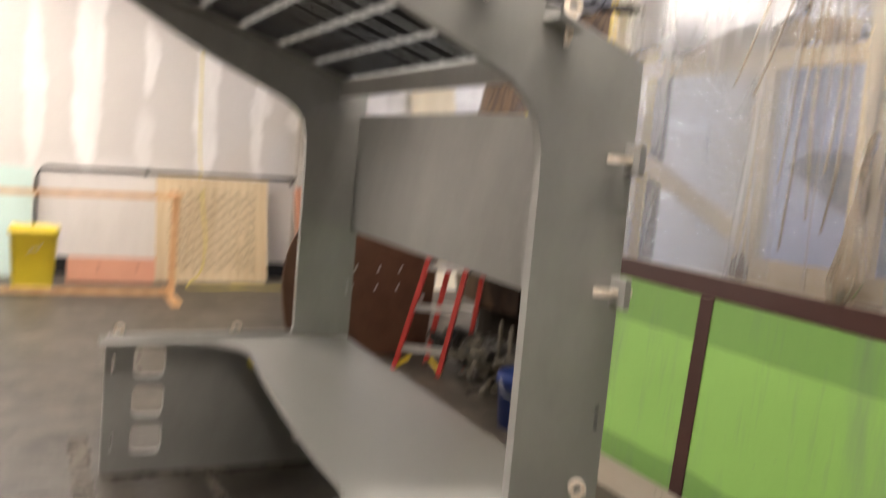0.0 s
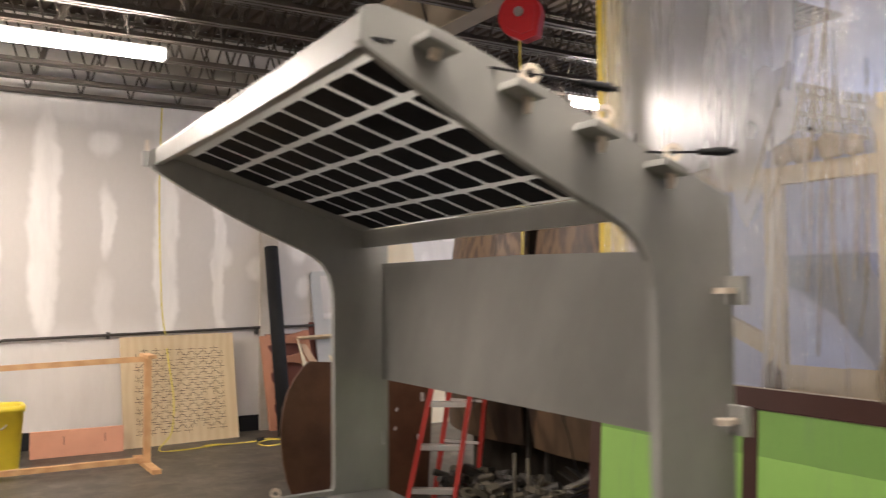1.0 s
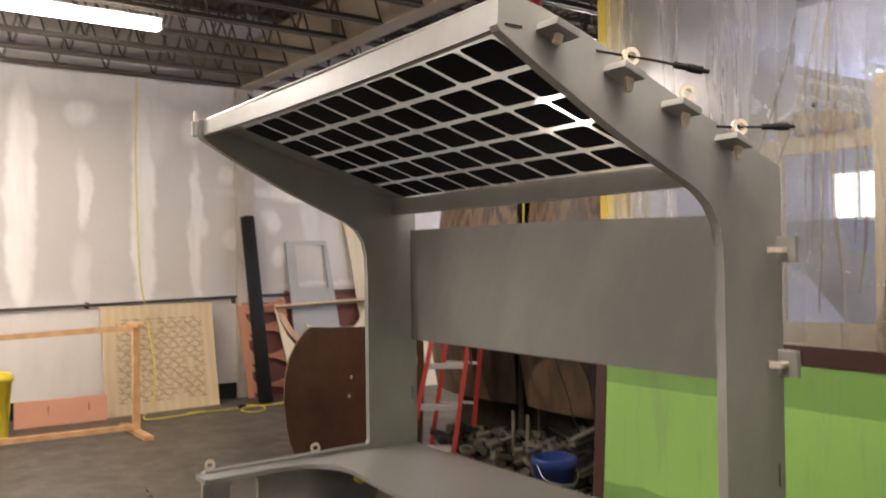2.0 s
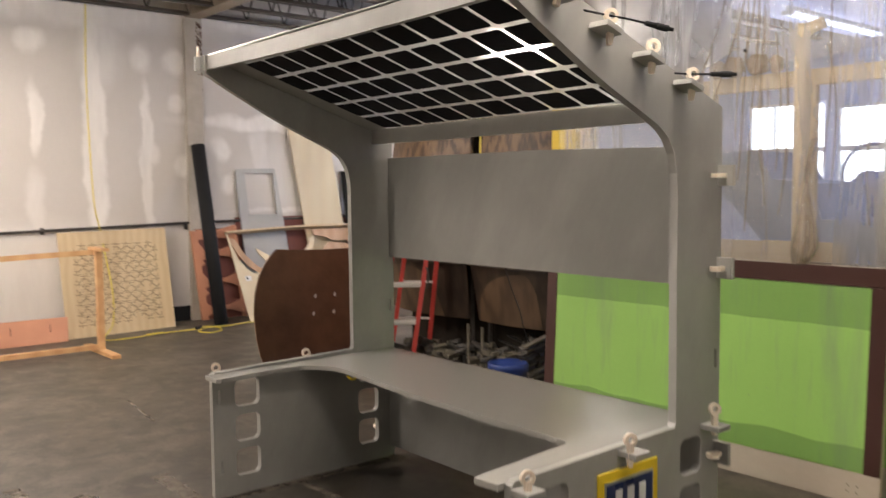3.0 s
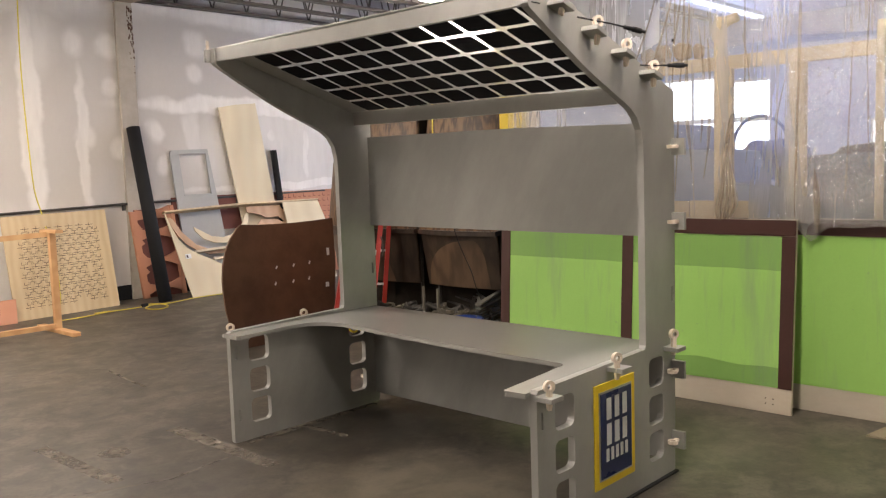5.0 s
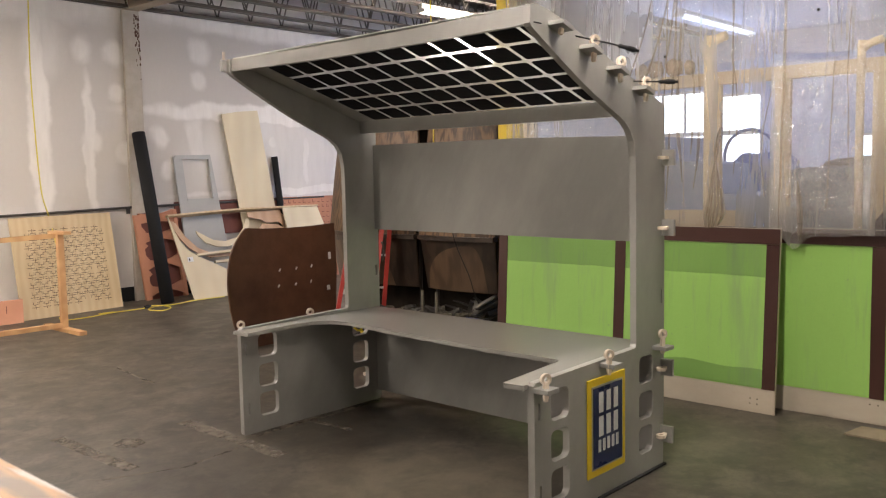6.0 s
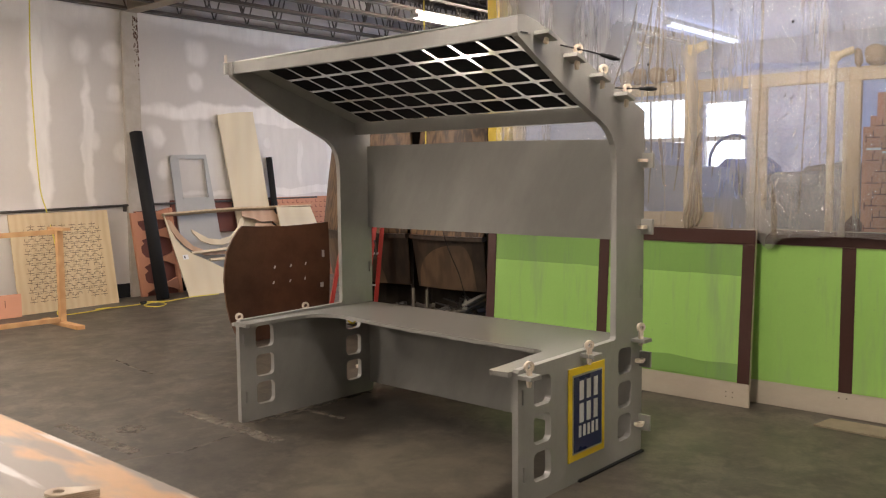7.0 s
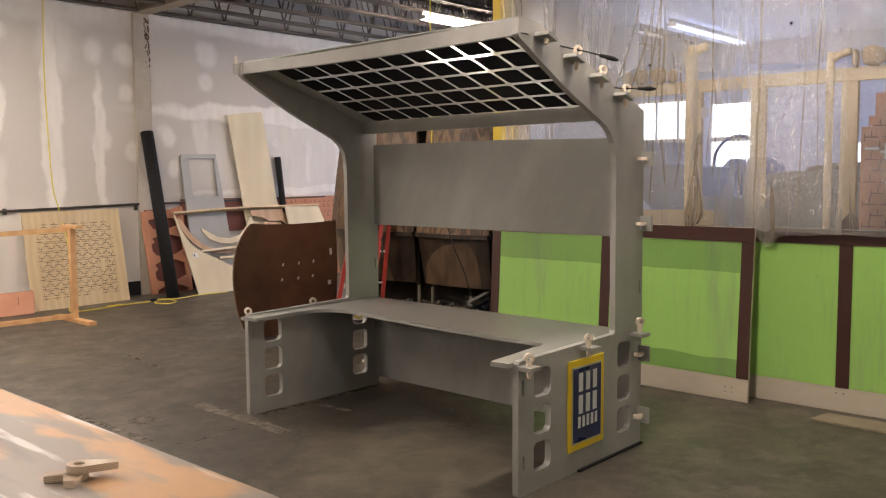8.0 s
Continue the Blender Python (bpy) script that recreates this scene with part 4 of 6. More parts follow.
def smooth_tube(points, radius, sides=8, steps=6):
    """A tube through points, rounded off (Catmull-Rom)."""
    pts = [Vector(p) for p in points]
    pts = [pts[0] * 2 - pts[1]] + pts + [pts[-1] * 2 - pts[-2]]
    out = []
    for i in range(1, len(pts) - 2):
        a, b, c, d = pts[i - 1:i + 3]
        for s in range(steps):
            t = s / steps
            out.append(0.5 * ((2 * b) + (c - a) * t + (2 * a - 5 * b + 4 * c - d) * t * t + (3 * b - a - 3 * c + d) * t ** 3))
    out.append(pts[-2])
    return tube(bmesh.new(), out, radius, sides)


# ---- partition with green panels and polythene ----


def lean(y_shift, x_bottom, x_top, height):
    """Places (u along -y, v up, w into the board) on a board leaning in x."""
    a = math.atan2(x_top - x_bottom, height)
    return lambda u, v, w: (x_bottom + v * math.sin(a) - w * math.cos(a), y_shift - u, v * math.cos(a) + w * math.sin(a))


def build_green_panel(y_left, width, bars, x_bottom, x_top, bands, name, label):
    """A plywood sheet, 1.27 m high: green fields, maroon bars and top rail, whitewashed foot."""
    H, T = 1.28, 0.02
    p = thing(name, label, "panel", (0, 0, 0), group="green partition panels")
    put = lean(y_left, x_bottom, x_top, H)

    def sheet(u0, u1, v0, v1, w0, w1):
        return plate([[(u0, v0), (u1, v0), (u1, v1), (u0, v1)]], w1 - w0, lambda u, v, w: put(u, v, w0 + w))

    part("sheet", sheet(0, width, 0.0, H, 0, T), SKIRT, p)
    part("foot_strip", sheet(0, width, 0.012, 0.168, T + 0.0005, T + 0.003), SKIRT, p)
    part("field", sheet(0, width, 0.172, H - 0.11, T + 0.0005, T + 0.003), GREEN, p)
    if bands:
        for v0, v1, wavy in ((0.945, H - 0.112, 0), (0.175, 0.315, 1)):
            n = 40
            low = [(width * k / n, v0 + (0.006 * noise.noise(Vector((k * 0.35, 0, 1.0))) if not wavy else 0.0)) for k in range(n + 1)]
            top = [(width * k / n, v1 + (0.020 * noise.noise(Vector((k * 0.22, 0, 4.0))) - 0.012 * k / n if wavy else 0.0)) for k in range(n + 1)]
            part("band", plate([low + top[::-1]], 0.001, lambda u, v, w: put(u, v, T + 0.0035 + w)), GREEN_DARK, p)
    part("top_rail", sheet(0, width, H - 0.108, H - 0.004, T + 0.005, T + 0.010), MAROON, p)
    for k in range(6):
        u, v = width - 0.12 - 0.05 * (k % 2) - (1.2 if k > 3 else 0.0), 0.06 + 0.035 * (k // 2)
        part("nail", plate([arc(u, v, 0.005, 0.005, 0, 300, 5)], 0.001, lambda a, b, w: put(a, b, T + 0.0035 + w)), DARK_METAL, p)
    for u in bars:
        part("bar", sheet(u - 0.045, u + 0.045, 0.170, H - 0.11, T + 0.005, T + 0.009), MAROON, p)
    return p


def build_partition():
    build_green_panel(4.560, 2.417, (0.045, 1.19, 2.372), 3.32, 3.395, True, "green_panel", "leaning green plywood panel with maroon bars and whitewashed foot")
    build_green_panel(2.66, 2.44, (1.11, 2.33), 3.52, 3.522, False, "green_panel", "upright bright green plywood panel with a maroon bar")
    build_green_panel(0.21, 2.44, (1.11, 2.33), 3.52, 3.522, False, "green_panel", "upright bright green plywood panel with a maroon bar")
    # timber frame behind the sheeting
    f = thing("stud_frame", "pale softwood stud frame behind the polythene", "stud frame", (3.575, 0, 0))
    part("beam", slab(0, 0.05, -4.0, 4.5, 2.300, 2.392, 0.003), STUD, f)
    part("bottom_plate", slab(0, 0.05, -4.0, 4.5, 1.19, 1.24, 0.003), STUD, f)
    for y in (4.40, 3.385, 2.725, 2.225, 1.585, 0.33, -0.9, -2.1):
        part("stud", slab(0.004, 0.046, y - 0.055, y + 0.055, 0.0, 2.299, 0.003), STUD, f)
    bm = bmesh.new()
    beam_between(bm, (0.03, 4.35, 1.85), (0.03, 3.40, 1.45), 0.045, 0.09)
    part("brace", bm, STUD, f)
    for y0, y1, zt in ((2.98, 2.47, 1.39), (3.45, 2.985, 1.385)):
        part("infill_board", slab(-0.012, -0.002, y1, y0, 1.25, zt, 0.002), STUD, f)
    for y in (3.388, 2.23, 1.548, 0.33):
        loop = [(-0.055, 1.18), (0.055, 1.18), (0.055, 1.335), (0.0, 1.40), (-0.055, 1.335)]
        bm = plate([loop], 0.018, lambda u, v, w: (3.565 - w, y + u, v))
        whole("pointed_stake", bm, MAROON, "maroon pointed stake end above the green panel", "stake", group="pointed stakes")
    # conduit stubs and knots of plastic on top of the beam
    for y, low, top in ((2.74, 1.28, 2.54), (1.70, 1.28, 2.40)):
        pts = [(3.53, y, low), (3.53, y, top), (3.53, y - 0.02, top + 0.05), (3.53, y - 0.06, top + 0.08), (3.53, y - 0.13, top + 0.10)]
        smooth(whole("pipe_stub", smooth_tube(pts, 0.036 if y > 2 else 0.026), STUD, "beige pipe bent over at the top, before the stud frame", "pipe", group="pipe stubs"))
    # y, half length, height above the beam
    for y, half, high in ((3.95, 0.05, 0.10), (3.78, 0.10, 0.09), (3.62, 0.055, 0.16), (3.49, 0.035, 0.18), (3.30, 0.05, 0.145), (3.18, 0.06, 0.16), (3.02, 0.075, 0.155), (2.90, 0.04, 0.13), (1.545, 0.025, 0.15), (1.43, 0.085, 0.165), (1.20, 0.07, 0.15)):
        bm = bmesh.new()
        bmesh.ops.create_icosphere(bm, subdivisions=3, radius=1.0)
        for v in bm.verts:
            k = 1 + 0.30 * noise.noise(v.co * 1.9 + Vector((y * 3, 0, 0)))
            c = Vector([math.copysign(abs(q) ** 0.7, q) for q in v.co])
            v.co = Vector((3.552 + c.x * 0.04 * k, y + c.y * half * 0.85 * k, 2.388 + high * 0.40 + c.z * high * 0.40 * k))
        smooth(whole("bundle", bm, BUNDLE, "small tan bundle lying on the stud beam", "bundle", group="bundles on the beam"))


def build_sheeting():
    """Polythene hung from the roof in vertical folds; the hem is ragged."""
    ny, nz = 260, 120
    y0, y1 = 4.545, -4.2
    bm = bmesh.new()
    grid = []
    for i in range(ny + 1):
        y = y0 + (y1 - y0) * i / ny
        hem = 1.238 + 0.02 * noise.noise(Vector((y * 2.3, 0.0, 3.0))) + 0.012 * noise.noise(Vector((y * 5.3, 1.0, 0))) - 0.10 * math.exp(-((y - 2.09) / 0.07) ** 2)
        if y > 2.2:
            hem = 1.25
        row = []
        for k in range(nz + 1):
            s = k / nz
            z = hem + (3.98 - hem) * s
            pleat = math.exp(-((y - 2.95) / 0.35) ** 2) + 0.6 * math.exp(-((y - 1.45) / 0.25) ** 2)
            crush = math.exp(-((y - 1.9) / 0.28) ** 2 - ((z - 1.75) / 0.55) ** 2)
            drift = 0.12 * noise.noise(Vector((y * 0.5, z * 0.35, 5.0)))
            fold = 0.035 * noise.noise(Vector(((y + drift) * 2.6, z * 0.25, 0.0))) + 0.02 * pleat * noise.noise(Vector(((y + drift * 0.4) * 17, z * 0.35, 4.0)))
            crease = 0.010 * noise.noise(Vector(((y + 0.35 * z) * 5.0, z * 0.9, 7.0)))
            crumple = (0.0012 + 0.010 * crush) * noise.noise(Vector((y * 20, z * 11, 2.0))) + 0.006 * crush * noise.noise(Vector((y * 34, z * 26, 5.0)))
            row.append(bm.verts.new((3.445 + 0.02 * min(1, max(0, z - 1.3)) + 0.8 * fold + crease + crumple, y, z)))
        grid.append(row)
    for a, b in zip(grid, grid[1:]):
        for k in range(nz):
            bm.faces.new((a[k], b[k], b[k + 1], a[k + 1]))
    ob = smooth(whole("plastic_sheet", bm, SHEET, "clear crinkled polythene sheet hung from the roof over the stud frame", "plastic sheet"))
    if ob.data.polygons[0].normal.x > 0:
        ob.data.flip_normals()
    for y, z, r in ((1.93, 2.71, 0.011), (3.02, 2.52, 0.011)):
        bm = bmesh.new()
        bmesh.ops.create_icosphere(bm, subdivisions=2, radius=r, matrix=pose(3.40, y, z))
        part("tape_spot", bm, BLACK, ob, "small dark scrap of tape")
    # gathered folds: narrow double layers running down the sheet
    rnd = random.Random(44)
    # y at mid height, lower and upper end, width, slant
    strands = [(3.03, 1.75, 2.95, 0.016, -0.10), (2.95, 1.45, 3.6, 0.020, -0.12), (2.89, 1.60, 2.75, 0.036, 0.02), (2.83, 1.80, 2.6, 0.022, 0.05), (2.78, 1.55, 2.5, 0.028, -0.05), (2.55, 1.75, 3.4, 0.020, 0.02), (2.51, 1.65, 2.5, 0.018, 0.06)]
    strands += [(3.13, 2.15, 3.1, 0.022, -0.62), (3.27, 2.2, 3.0, 0.018, -0.70), (2.91, 2.35, 3.8, 0.022, -0.40), (2.25, 1.5, 2.2, 0.009, -0.12), (2.13, 1.25, 3.7, 0.030, -0.06), (2.04, 1.2, 1.6, 0.05, 0.1)]
    strands += [(y, 1.4 + 0.2 * (k % 3), 2.4 + 0.3 * (k % 4), 0.012, 0.08 * (k % 3 - 1)) for k, y in enumerate((1.85, 1.72, 1.12, 0.5))]
    for y, low, top, width, lean_y in strands:
        bow = rnd.uniform(-0.05, 0.05)
        bm = bmesh.new()
        last = None
        n = 26
        for k in range(n + 1):
            s = k / n
            z = low + (top - low) * s
            yy = y + lean_y * (s - 0.5) * (top - low) / 2 + bow * math.sin(3 * s) + 0.012 * noise.noise(Vector((y * 5, z * 3, 1.0)))
            w = 1.3 * width * (0.6 + 0.5 * noise.noise(Vector((z * 4, y * 9, 2.0)))) * math.sin(math.pi * min(0.97, max(0.03, s))) ** 0.5
            x = 3.40 + 0.01 * noise.noise(Vector((y, z * 2, 3.0)))
            row = [bm.verts.new((x + dx, yy + w * e, z)) for e, dx in ((-0.5, 0.008), (-0.1, -0.006), (0.25, 0.0), (0.5, 0.008))]
            if last:
                for i in range(3):
                    bm.faces.new((last[i], last[i + 1], row[i + 1], row[i]))
            last = row
        smooth(part("fold", bm, SHEET_FOLD, ob))
    # crumpled slack layer of many small facets before the stud bays
    for ya, yb, za, zb, depth in ((2.24, 1.56, 1.25, 2.40, 0.012),):
        bm = bmesh.new()
        grid = []
        for i in range(31):
            row = []
            for k in range(45):
                y, z = ya + (yb - ya) * i / 30, za + (zb - za) * k / 44
                edge = min(1.0, 0.2 + 4 * min(i, 30 - i, k, 44 - k) / 30)
                q = Vector((y * 13 + 3 * noise.noise(Vector((y * 4, z * 4, 1.0))), z * 6, 2.0))
                row.append(bm.verts.new((3.412 + edge * depth * (noise.noise(q) + rnd.uniform(-0.35, 0.35)), y + rnd.uniform(-0.006, 0.006), z + rnd.uniform(-0.009, 0.009))))
            grid.append(row)
        for a, b in zip(grid, grid[1:]):
            for k in range(44):
                bm.faces.new((a[k], b[k], b[k + 1]))
                bm.faces.new((a[k], b[k + 1], a[k + 1]))
        part("crumpled_layer", bm, SHEET_CRUMPLED, ob, "crumpled clear plastic with bright glints")
    # gathered twist hanging before the stud: an open fan of pleats, narrow above, with a pinched foot
    bm = bmesh.new()
    last = None
    for k in range(41):
        s = k / 40
        z = 1.98 - 0.71 * s
        mid = 2.575 + 0.075 * s + 0.02 * math.sin(6 * s)
        if s < 0.36:
            half = 0.010 + 0.006 * math.sin(20 * s) ** 2
        else:
            half = 0.012 + 0.070 * min(1.0, (s - 0.36) / 0.55) - 0.045 * max(0.0, (s - 0.86) / 0.14)
        row = []
        for i in range(19):
            e = i / 9 - 1
            pleat = (0.42 * half + 0.008) * math.cos(math.pi * i * 0.62 + 1.5 * s) + 0.010 * noise.noise(Vector((e * 3, s * 5, 1.0)))
            row.append(bm.verts.new((3.385 - 0.5 * half * (1 - e * e) + pleat, mid + half * (e + 0.12 * noise.noise(Vector((e * 2.0, s * 4, 7.0)))), z + 0.02 * noise.noise(Vector((e * 2, s * 3, 2.0))))))
        if last:
            for i in range(18):
                bm.faces.new((last[i], last[i + 1], row[i + 1], row[i]))
        last = row
    smooth(part("twist", bm, SHEET_BUNCH, ob, "tan gathered twist of plastic"))


def build_upper_sheet():
    """A second, frosted sheet lapped behind the first above the stud beam, and a long clear one beside it."""
    bm = bmesh.new()
    for back in (0, 1):
        grid = []
        for i in range(101):
            y = 4.52 - 1.35 * i / 100
            low = 2.43 + 0.05 * noise.noise(Vector((y * 3, 0.0, 8.0))) + 0.5 * max(0.0, 3.6 - y) ** 2
            row = []
            for k in range(41):
                z = low + (3.97 - low) * k / 40
                x = 3.485 + 0.003 * back + 0.03 * noise.noise(Vector((y * 2.2 + 0.3 * z, z * 0.8, 3.0))) + 0.012 * noise.noise(Vector((y * 7 + 2 * z, z * 2, 1.0)))
                row.append(bm.verts.new((x, y, z)))
            grid.append(row)
        for a, b in zip(grid, grid[1:]):
            for k in range(40):
                loop = (a[k], b[k], b[k + 1], a[k + 1])
                bm.faces.new(loop[::-1] if back else loop).material_index = back
    me = bpy.data.meshes.new("plastic_sheet")
    bm.normal_update()
    if bm.faces[:][0].normal.x > 0:
        bmesh.ops.reverse_faces(bm, faces=bm.faces[:])
    bm.to_mesh(me)
    bm.free()
    me.materials.append(SHEET_UPPER)
    me.materials.append(FROST)
    smooth(tagged(new("plastic_sheet", me), "milky polythene sheet lapped above the stud beam", "plastic sheet"))
    for ya, yb, base, top, label in ((3.22, -2.98, 2.47, 3.97, "clear polythene sheet hanging slack above the stud beam"), (4.53, 3.16, 1.27, 2.62, "doubled length of polythene hung beside the column")):
        bm = bmesh.new()
        last = None
        for i in range(161):
            y = ya + (yb - ya) * i / 160
            low = base + (0.10 if base > 2 else 0.01) * noise.noise(Vector((y * 1.3, 0.0, 4.0)))
            row = []
            for k in range(31):
                z = low + (top - low) * k / 30
                row.append(bm.verts.new(((3.535 if base > 2 else 3.50) + 0.03 * noise.noise(Vector((y * 3.0 + 0.5 * z, z * 0.4, 6.0))), y, z)))
            if last:
                for k in range(30):
                    bm.faces.new((last[k], row[k], row[k + 1], last[k + 1]))
            last = row
        smooth(whole("plastic_sheet", bm, SHEET_TOP if base > 2 else SHEET_MILKY, label, "plastic sheet"))


def build_yellow_post():
    p = thing("yellow_post", "yellow painted steel column beside the sheeting", "column", (3.72, 4.635, 0))
    part("flange", slab(-0.115, -0.10, -0.12, 0.12, 0, 4.0, 0.003), YELLOW, p)
    part("flange", slab(0.10, 0.115, -0.12, 0.12, 0, 4.0, 0.003), YELLOW, p)
    part("web", slab(-0.10, 0.10, -0.006, 0.006, 0, 4.0), YELLOW, p)
    part("base_plate", slab(-0.13, 0.13, -0.14, 0.14, 0, 0.015, 0.003), YELLOW, p)

# ---- lamps ----


def build_lamps():
    # every lamp, the unseen added ones too, gets a housing and tubes
    for lx, ly, lz, tone in LAMPS:
        l = thing("strip_light", "white strip light with glowing fluorescent tubes, hung from above", "ceiling light", (lx, ly, lz), group="strip lights")
        h = LAMP_LEN / 2
        part("housing", slab(-h, h, -0.03, 0.03, 0.0, 0.06, 0.006), WHITE, l)
        for y in (-0.05, 0.05):
            smooth(part("tube", tube(bmesh.new(), [(-h + 0.03, y, -0.03), (h - 0.03, y, -0.03)], 0.019, 10), TUBE_GLOW if tone == WARM else COOL_GLOW, l, "glowing fluorescent tube"))
        for x in (-h + 0.015, h - 0.015):
            part("socket", slab(x - 0.012, x + 0.012, -0.075, 0.075, -0.055, -0.001, 0.003), WHITE, l)
        for x in (-0.9, 0.9):
            smooth(part("hanger", tube(bmesh.new(), [(x, 0, 0.06), (x, 0, 5.0 - lz if tone == WARM else 0.33)], 0.004, 6), DARK_METAL, l))


# ---- things along the drywall ----


def build_maze_board():
    """Plywood sheet with a routed pattern of brackets and crosses."""
    b = thing("maze_board", "pale plywood board with a dark routed bracket pattern, leaning", "board", (1.79, 10.72, 0))
    b.rotation_euler.z = radians(4.9)
    a = math.atan2(0.18, 1.27)
    m = Matrix.Rotation(-a, 4, "X")

    def put(u, v, w):
        return m @ Vector((u, w, v))

    part("sheet", plate([[(0, 0), (1.37, 0), (1.35, 1.275), (-0.01, 1.26)]], 0.019, put), PLY, b)
    bm = bmesh.new()
    rnd = random.Random(21)

    def bar(u0, u1, v0, v1):
        vs = [bm.verts.new(put(u, v, -0.0012)) for u, v in ((u0, v0), (u1, v0), (u1, v1), (u0, v1))]
        back = [bm.verts.new(put(u, v, -0.0002)) for u, v in ((u0, v0), (u1, v0), (u1, v1), (u0, v1))]
        bm.faces.new(vs)
        for i in range(4):
            bm.faces.new((vs[i], back[i], back[(i + 1) % 4], vs[(i + 1) % 4]))

    # interlocked motifs: a stem, a crossbar and a small fork, every second one upside down
    t, thin = 0.006, 0.0042
    for k in range(8):
        for i in range(8):
            for up, dx, dz in ((1, 0.0, 0.0), (-1, 0.070, 0.055)):
                x, z = 0.19 + i * 0.140 + dx, 0.165 + k * 0.122 + dz
                if rnd.random() < 0.03 or x > 1.22:
                    continue
                bar(x - 0.050, x + 0.050, z - up * 0.022 - t / 2, z - up * 0.022 + t / 2)
                bar(x - thin / 2, x + thin / 2, min(z - up * 0.045, z + up * 0.012), max(z - up * 0.045, z + up * 0.012))
                bar(x - 0.027, x + 0.027, z + up * 0.012 - t / 2, z + up * 0.012 + t / 2)
                for e in (-1, 1):
                    bar(x + e * 0.027 - thin / 2, x + e * 0.027 + thin / 2, min(z + up * 0.012, z + up * 0.046), max(z + up * 0.012, z + up * 0.046))
    tagged(part("routed_pattern", bm, ROUTED, b, "dark routed lines"), kind="stuff")


def build_rack():
    """A long low softwood frame: T feet, posts, top and bottom rails."""
    r = thing("timber_rack", "long pine timber frame with T-shaped feet standing on the floor", "rack", (0, 9.60, 0))
    for x in (1.80, -1.6):
        part("post", slab(x - 0.035, x + 0.035, -0.03, 0.03, 0.045, 1.10, 0.003), PINE, r)
        part("foot", slab(x - 0.045, x + 0.045, -0.45, 0.45, 0.0, 0.045, 0.004), PINE, r)
        part("head", slab(x - 0.045, x + 0.045, -0.2, 0.2, 1.10, 1.135, 0.003), PINE, r)
    bm = bmesh.new()
    beam_between(bm, (-1.6, 0.045, 1.0), (1.80, 0.045, 1.085), 0.03, 0.055)
    part("rail", bm, PINE, r)
    part("bottom_rail", slab(-1.56, 1.76, -0.028, 0.028, 0.046, 0.10, 0.003), PINE, r)


def build_wall_things():
    # black roll leaning on the column
    bm = tube(bmesh.new(), [(3.62, 10.50, 0.02), (3.645, 11.11, 2.33)], 0.088, 20)
    ob = smooth(whole("black_roll", bm, BLACK, "tall black roll of sheet leaning on the wall column", "roll"))
    bm = tube(bmesh.new(), [(6.13, 11.06, 0.02), (5.985, 11.17, 2.01)], 0.05, 16)
    smooth(whole("black_tube", bm, BLACK, "thin black tube leaning on the drywall", "tube"))
    # salmon foam boards on edge, one behind the other
    for k in range(3):
        f = thing("foam_board", "low salmon foam board standing on edge by the wall", "foam board", (0.82, 10.62 + 0.04 * k, 0), group="salmon foam boards")
        part("board", slab(0.01 * k, 0.95, 0, 0.037, 0.0, 0.285 - 0.01 * k, 0.004), TERRA_LIGHT, f)
        if k == 0:
            for x in (0.33, 0.75):
                part("slot", slab(x, x + 0.008, -0.002, -0.0005, 0.13, 0.22), TERRA_DARK, f)
    # pale green foam sheets
    m = Matrix.Rotation(-0.12, 4, "X")
    for k in range(2):
        bm = slab(0.05 * k, 1.2, 0.035 * k, 0.035 * k + 0.03, 0.0, 1.24, 0.004, Matrix.Translation((-0.75, 10.91, 0)) @ m)
        whole("foam_sheet", bm, TEAL, "pale green foam sheet leaning on the drywall", "foam sheet", group="pale green foam sheets")
    # yellow bin
    b = thing("yellow_bin", "yellow plastic bin with a rolled rim", "bin", (0.47, 10.06, 0))
    bm = bmesh.new()
    rings = []
    for z, s in ((0, 0.185), (0.02, 0.19), (0.60, 0.225), (0.605, 0.24), (0.66, 0.242), (0.665, 0.23), (0.64, 0.215), (0.05, 0.18)):
        rings.append([bm.verts.new((s * u, s * v * 0.9, z)) for u, v in rounded(-1, 1, -1, 1, 0.35, 4)])
    for a, c in zip(rings, rings[1:]):
        for k in range(len(a)):
            bm.faces.new((a[k], a[(k + 1) % len(a)], c[(k + 1) % len(a)], c[k]))
    bm.faces.new(rings[0])
    bm.faces.new(rings[-1])
    smooth(part("tub", bm, YELLOW_PLASTIC, b))
    part("mark", smooth_tube([(-0.06, -0.203, 0.42), (-0.01, -0.205, 0.45), (0.03, -0.206, 0.455), (0.07, -0.205, 0.49)], 0.007, 6), SILVER, b, "pale scuffed mark")
    # terracotta cut-out frame
    f = thing("cutout_frame", "terracotta foam frame with crescent shelves leaning by the roll", "foam frame", (3.49, 11.06, 0))

    def skewed(name, bm, material):
        for v in bm.verts:
            v.co.x += 0.115 * (1.2 - v.co.z)
        part(name, bm, material, f)

    # added dark board in place of the shaded opening behind the crescents
    skewed("shade_board", slab(0.08, 0.62, 0.05, 0.06, 0.0, 1.22), TERRA_DARK)
    skewed("upright", slab(0.0, 0.09, 0.0, 0.05, 0.0, 1.20, 0.004), TERRA)
    skewed("upright", slab(0.60, 0.66, 0.0, 0.05, 0.0, 1.26, 0.004), TERRA)
    for z0, z1, d in ((1.08, 1.22, 0.06), (0.80, 0.96, 0.07), (0.42, 0.58, 0.10), (0.05, 0.20, 0.09)):
        n = 12
        top = [(0.09 + 0.51 * i / n, z1 - d * math.sin(math.pi * i / n) * 0.6 + 0.04 * i / n) for i in range(n + 1)]
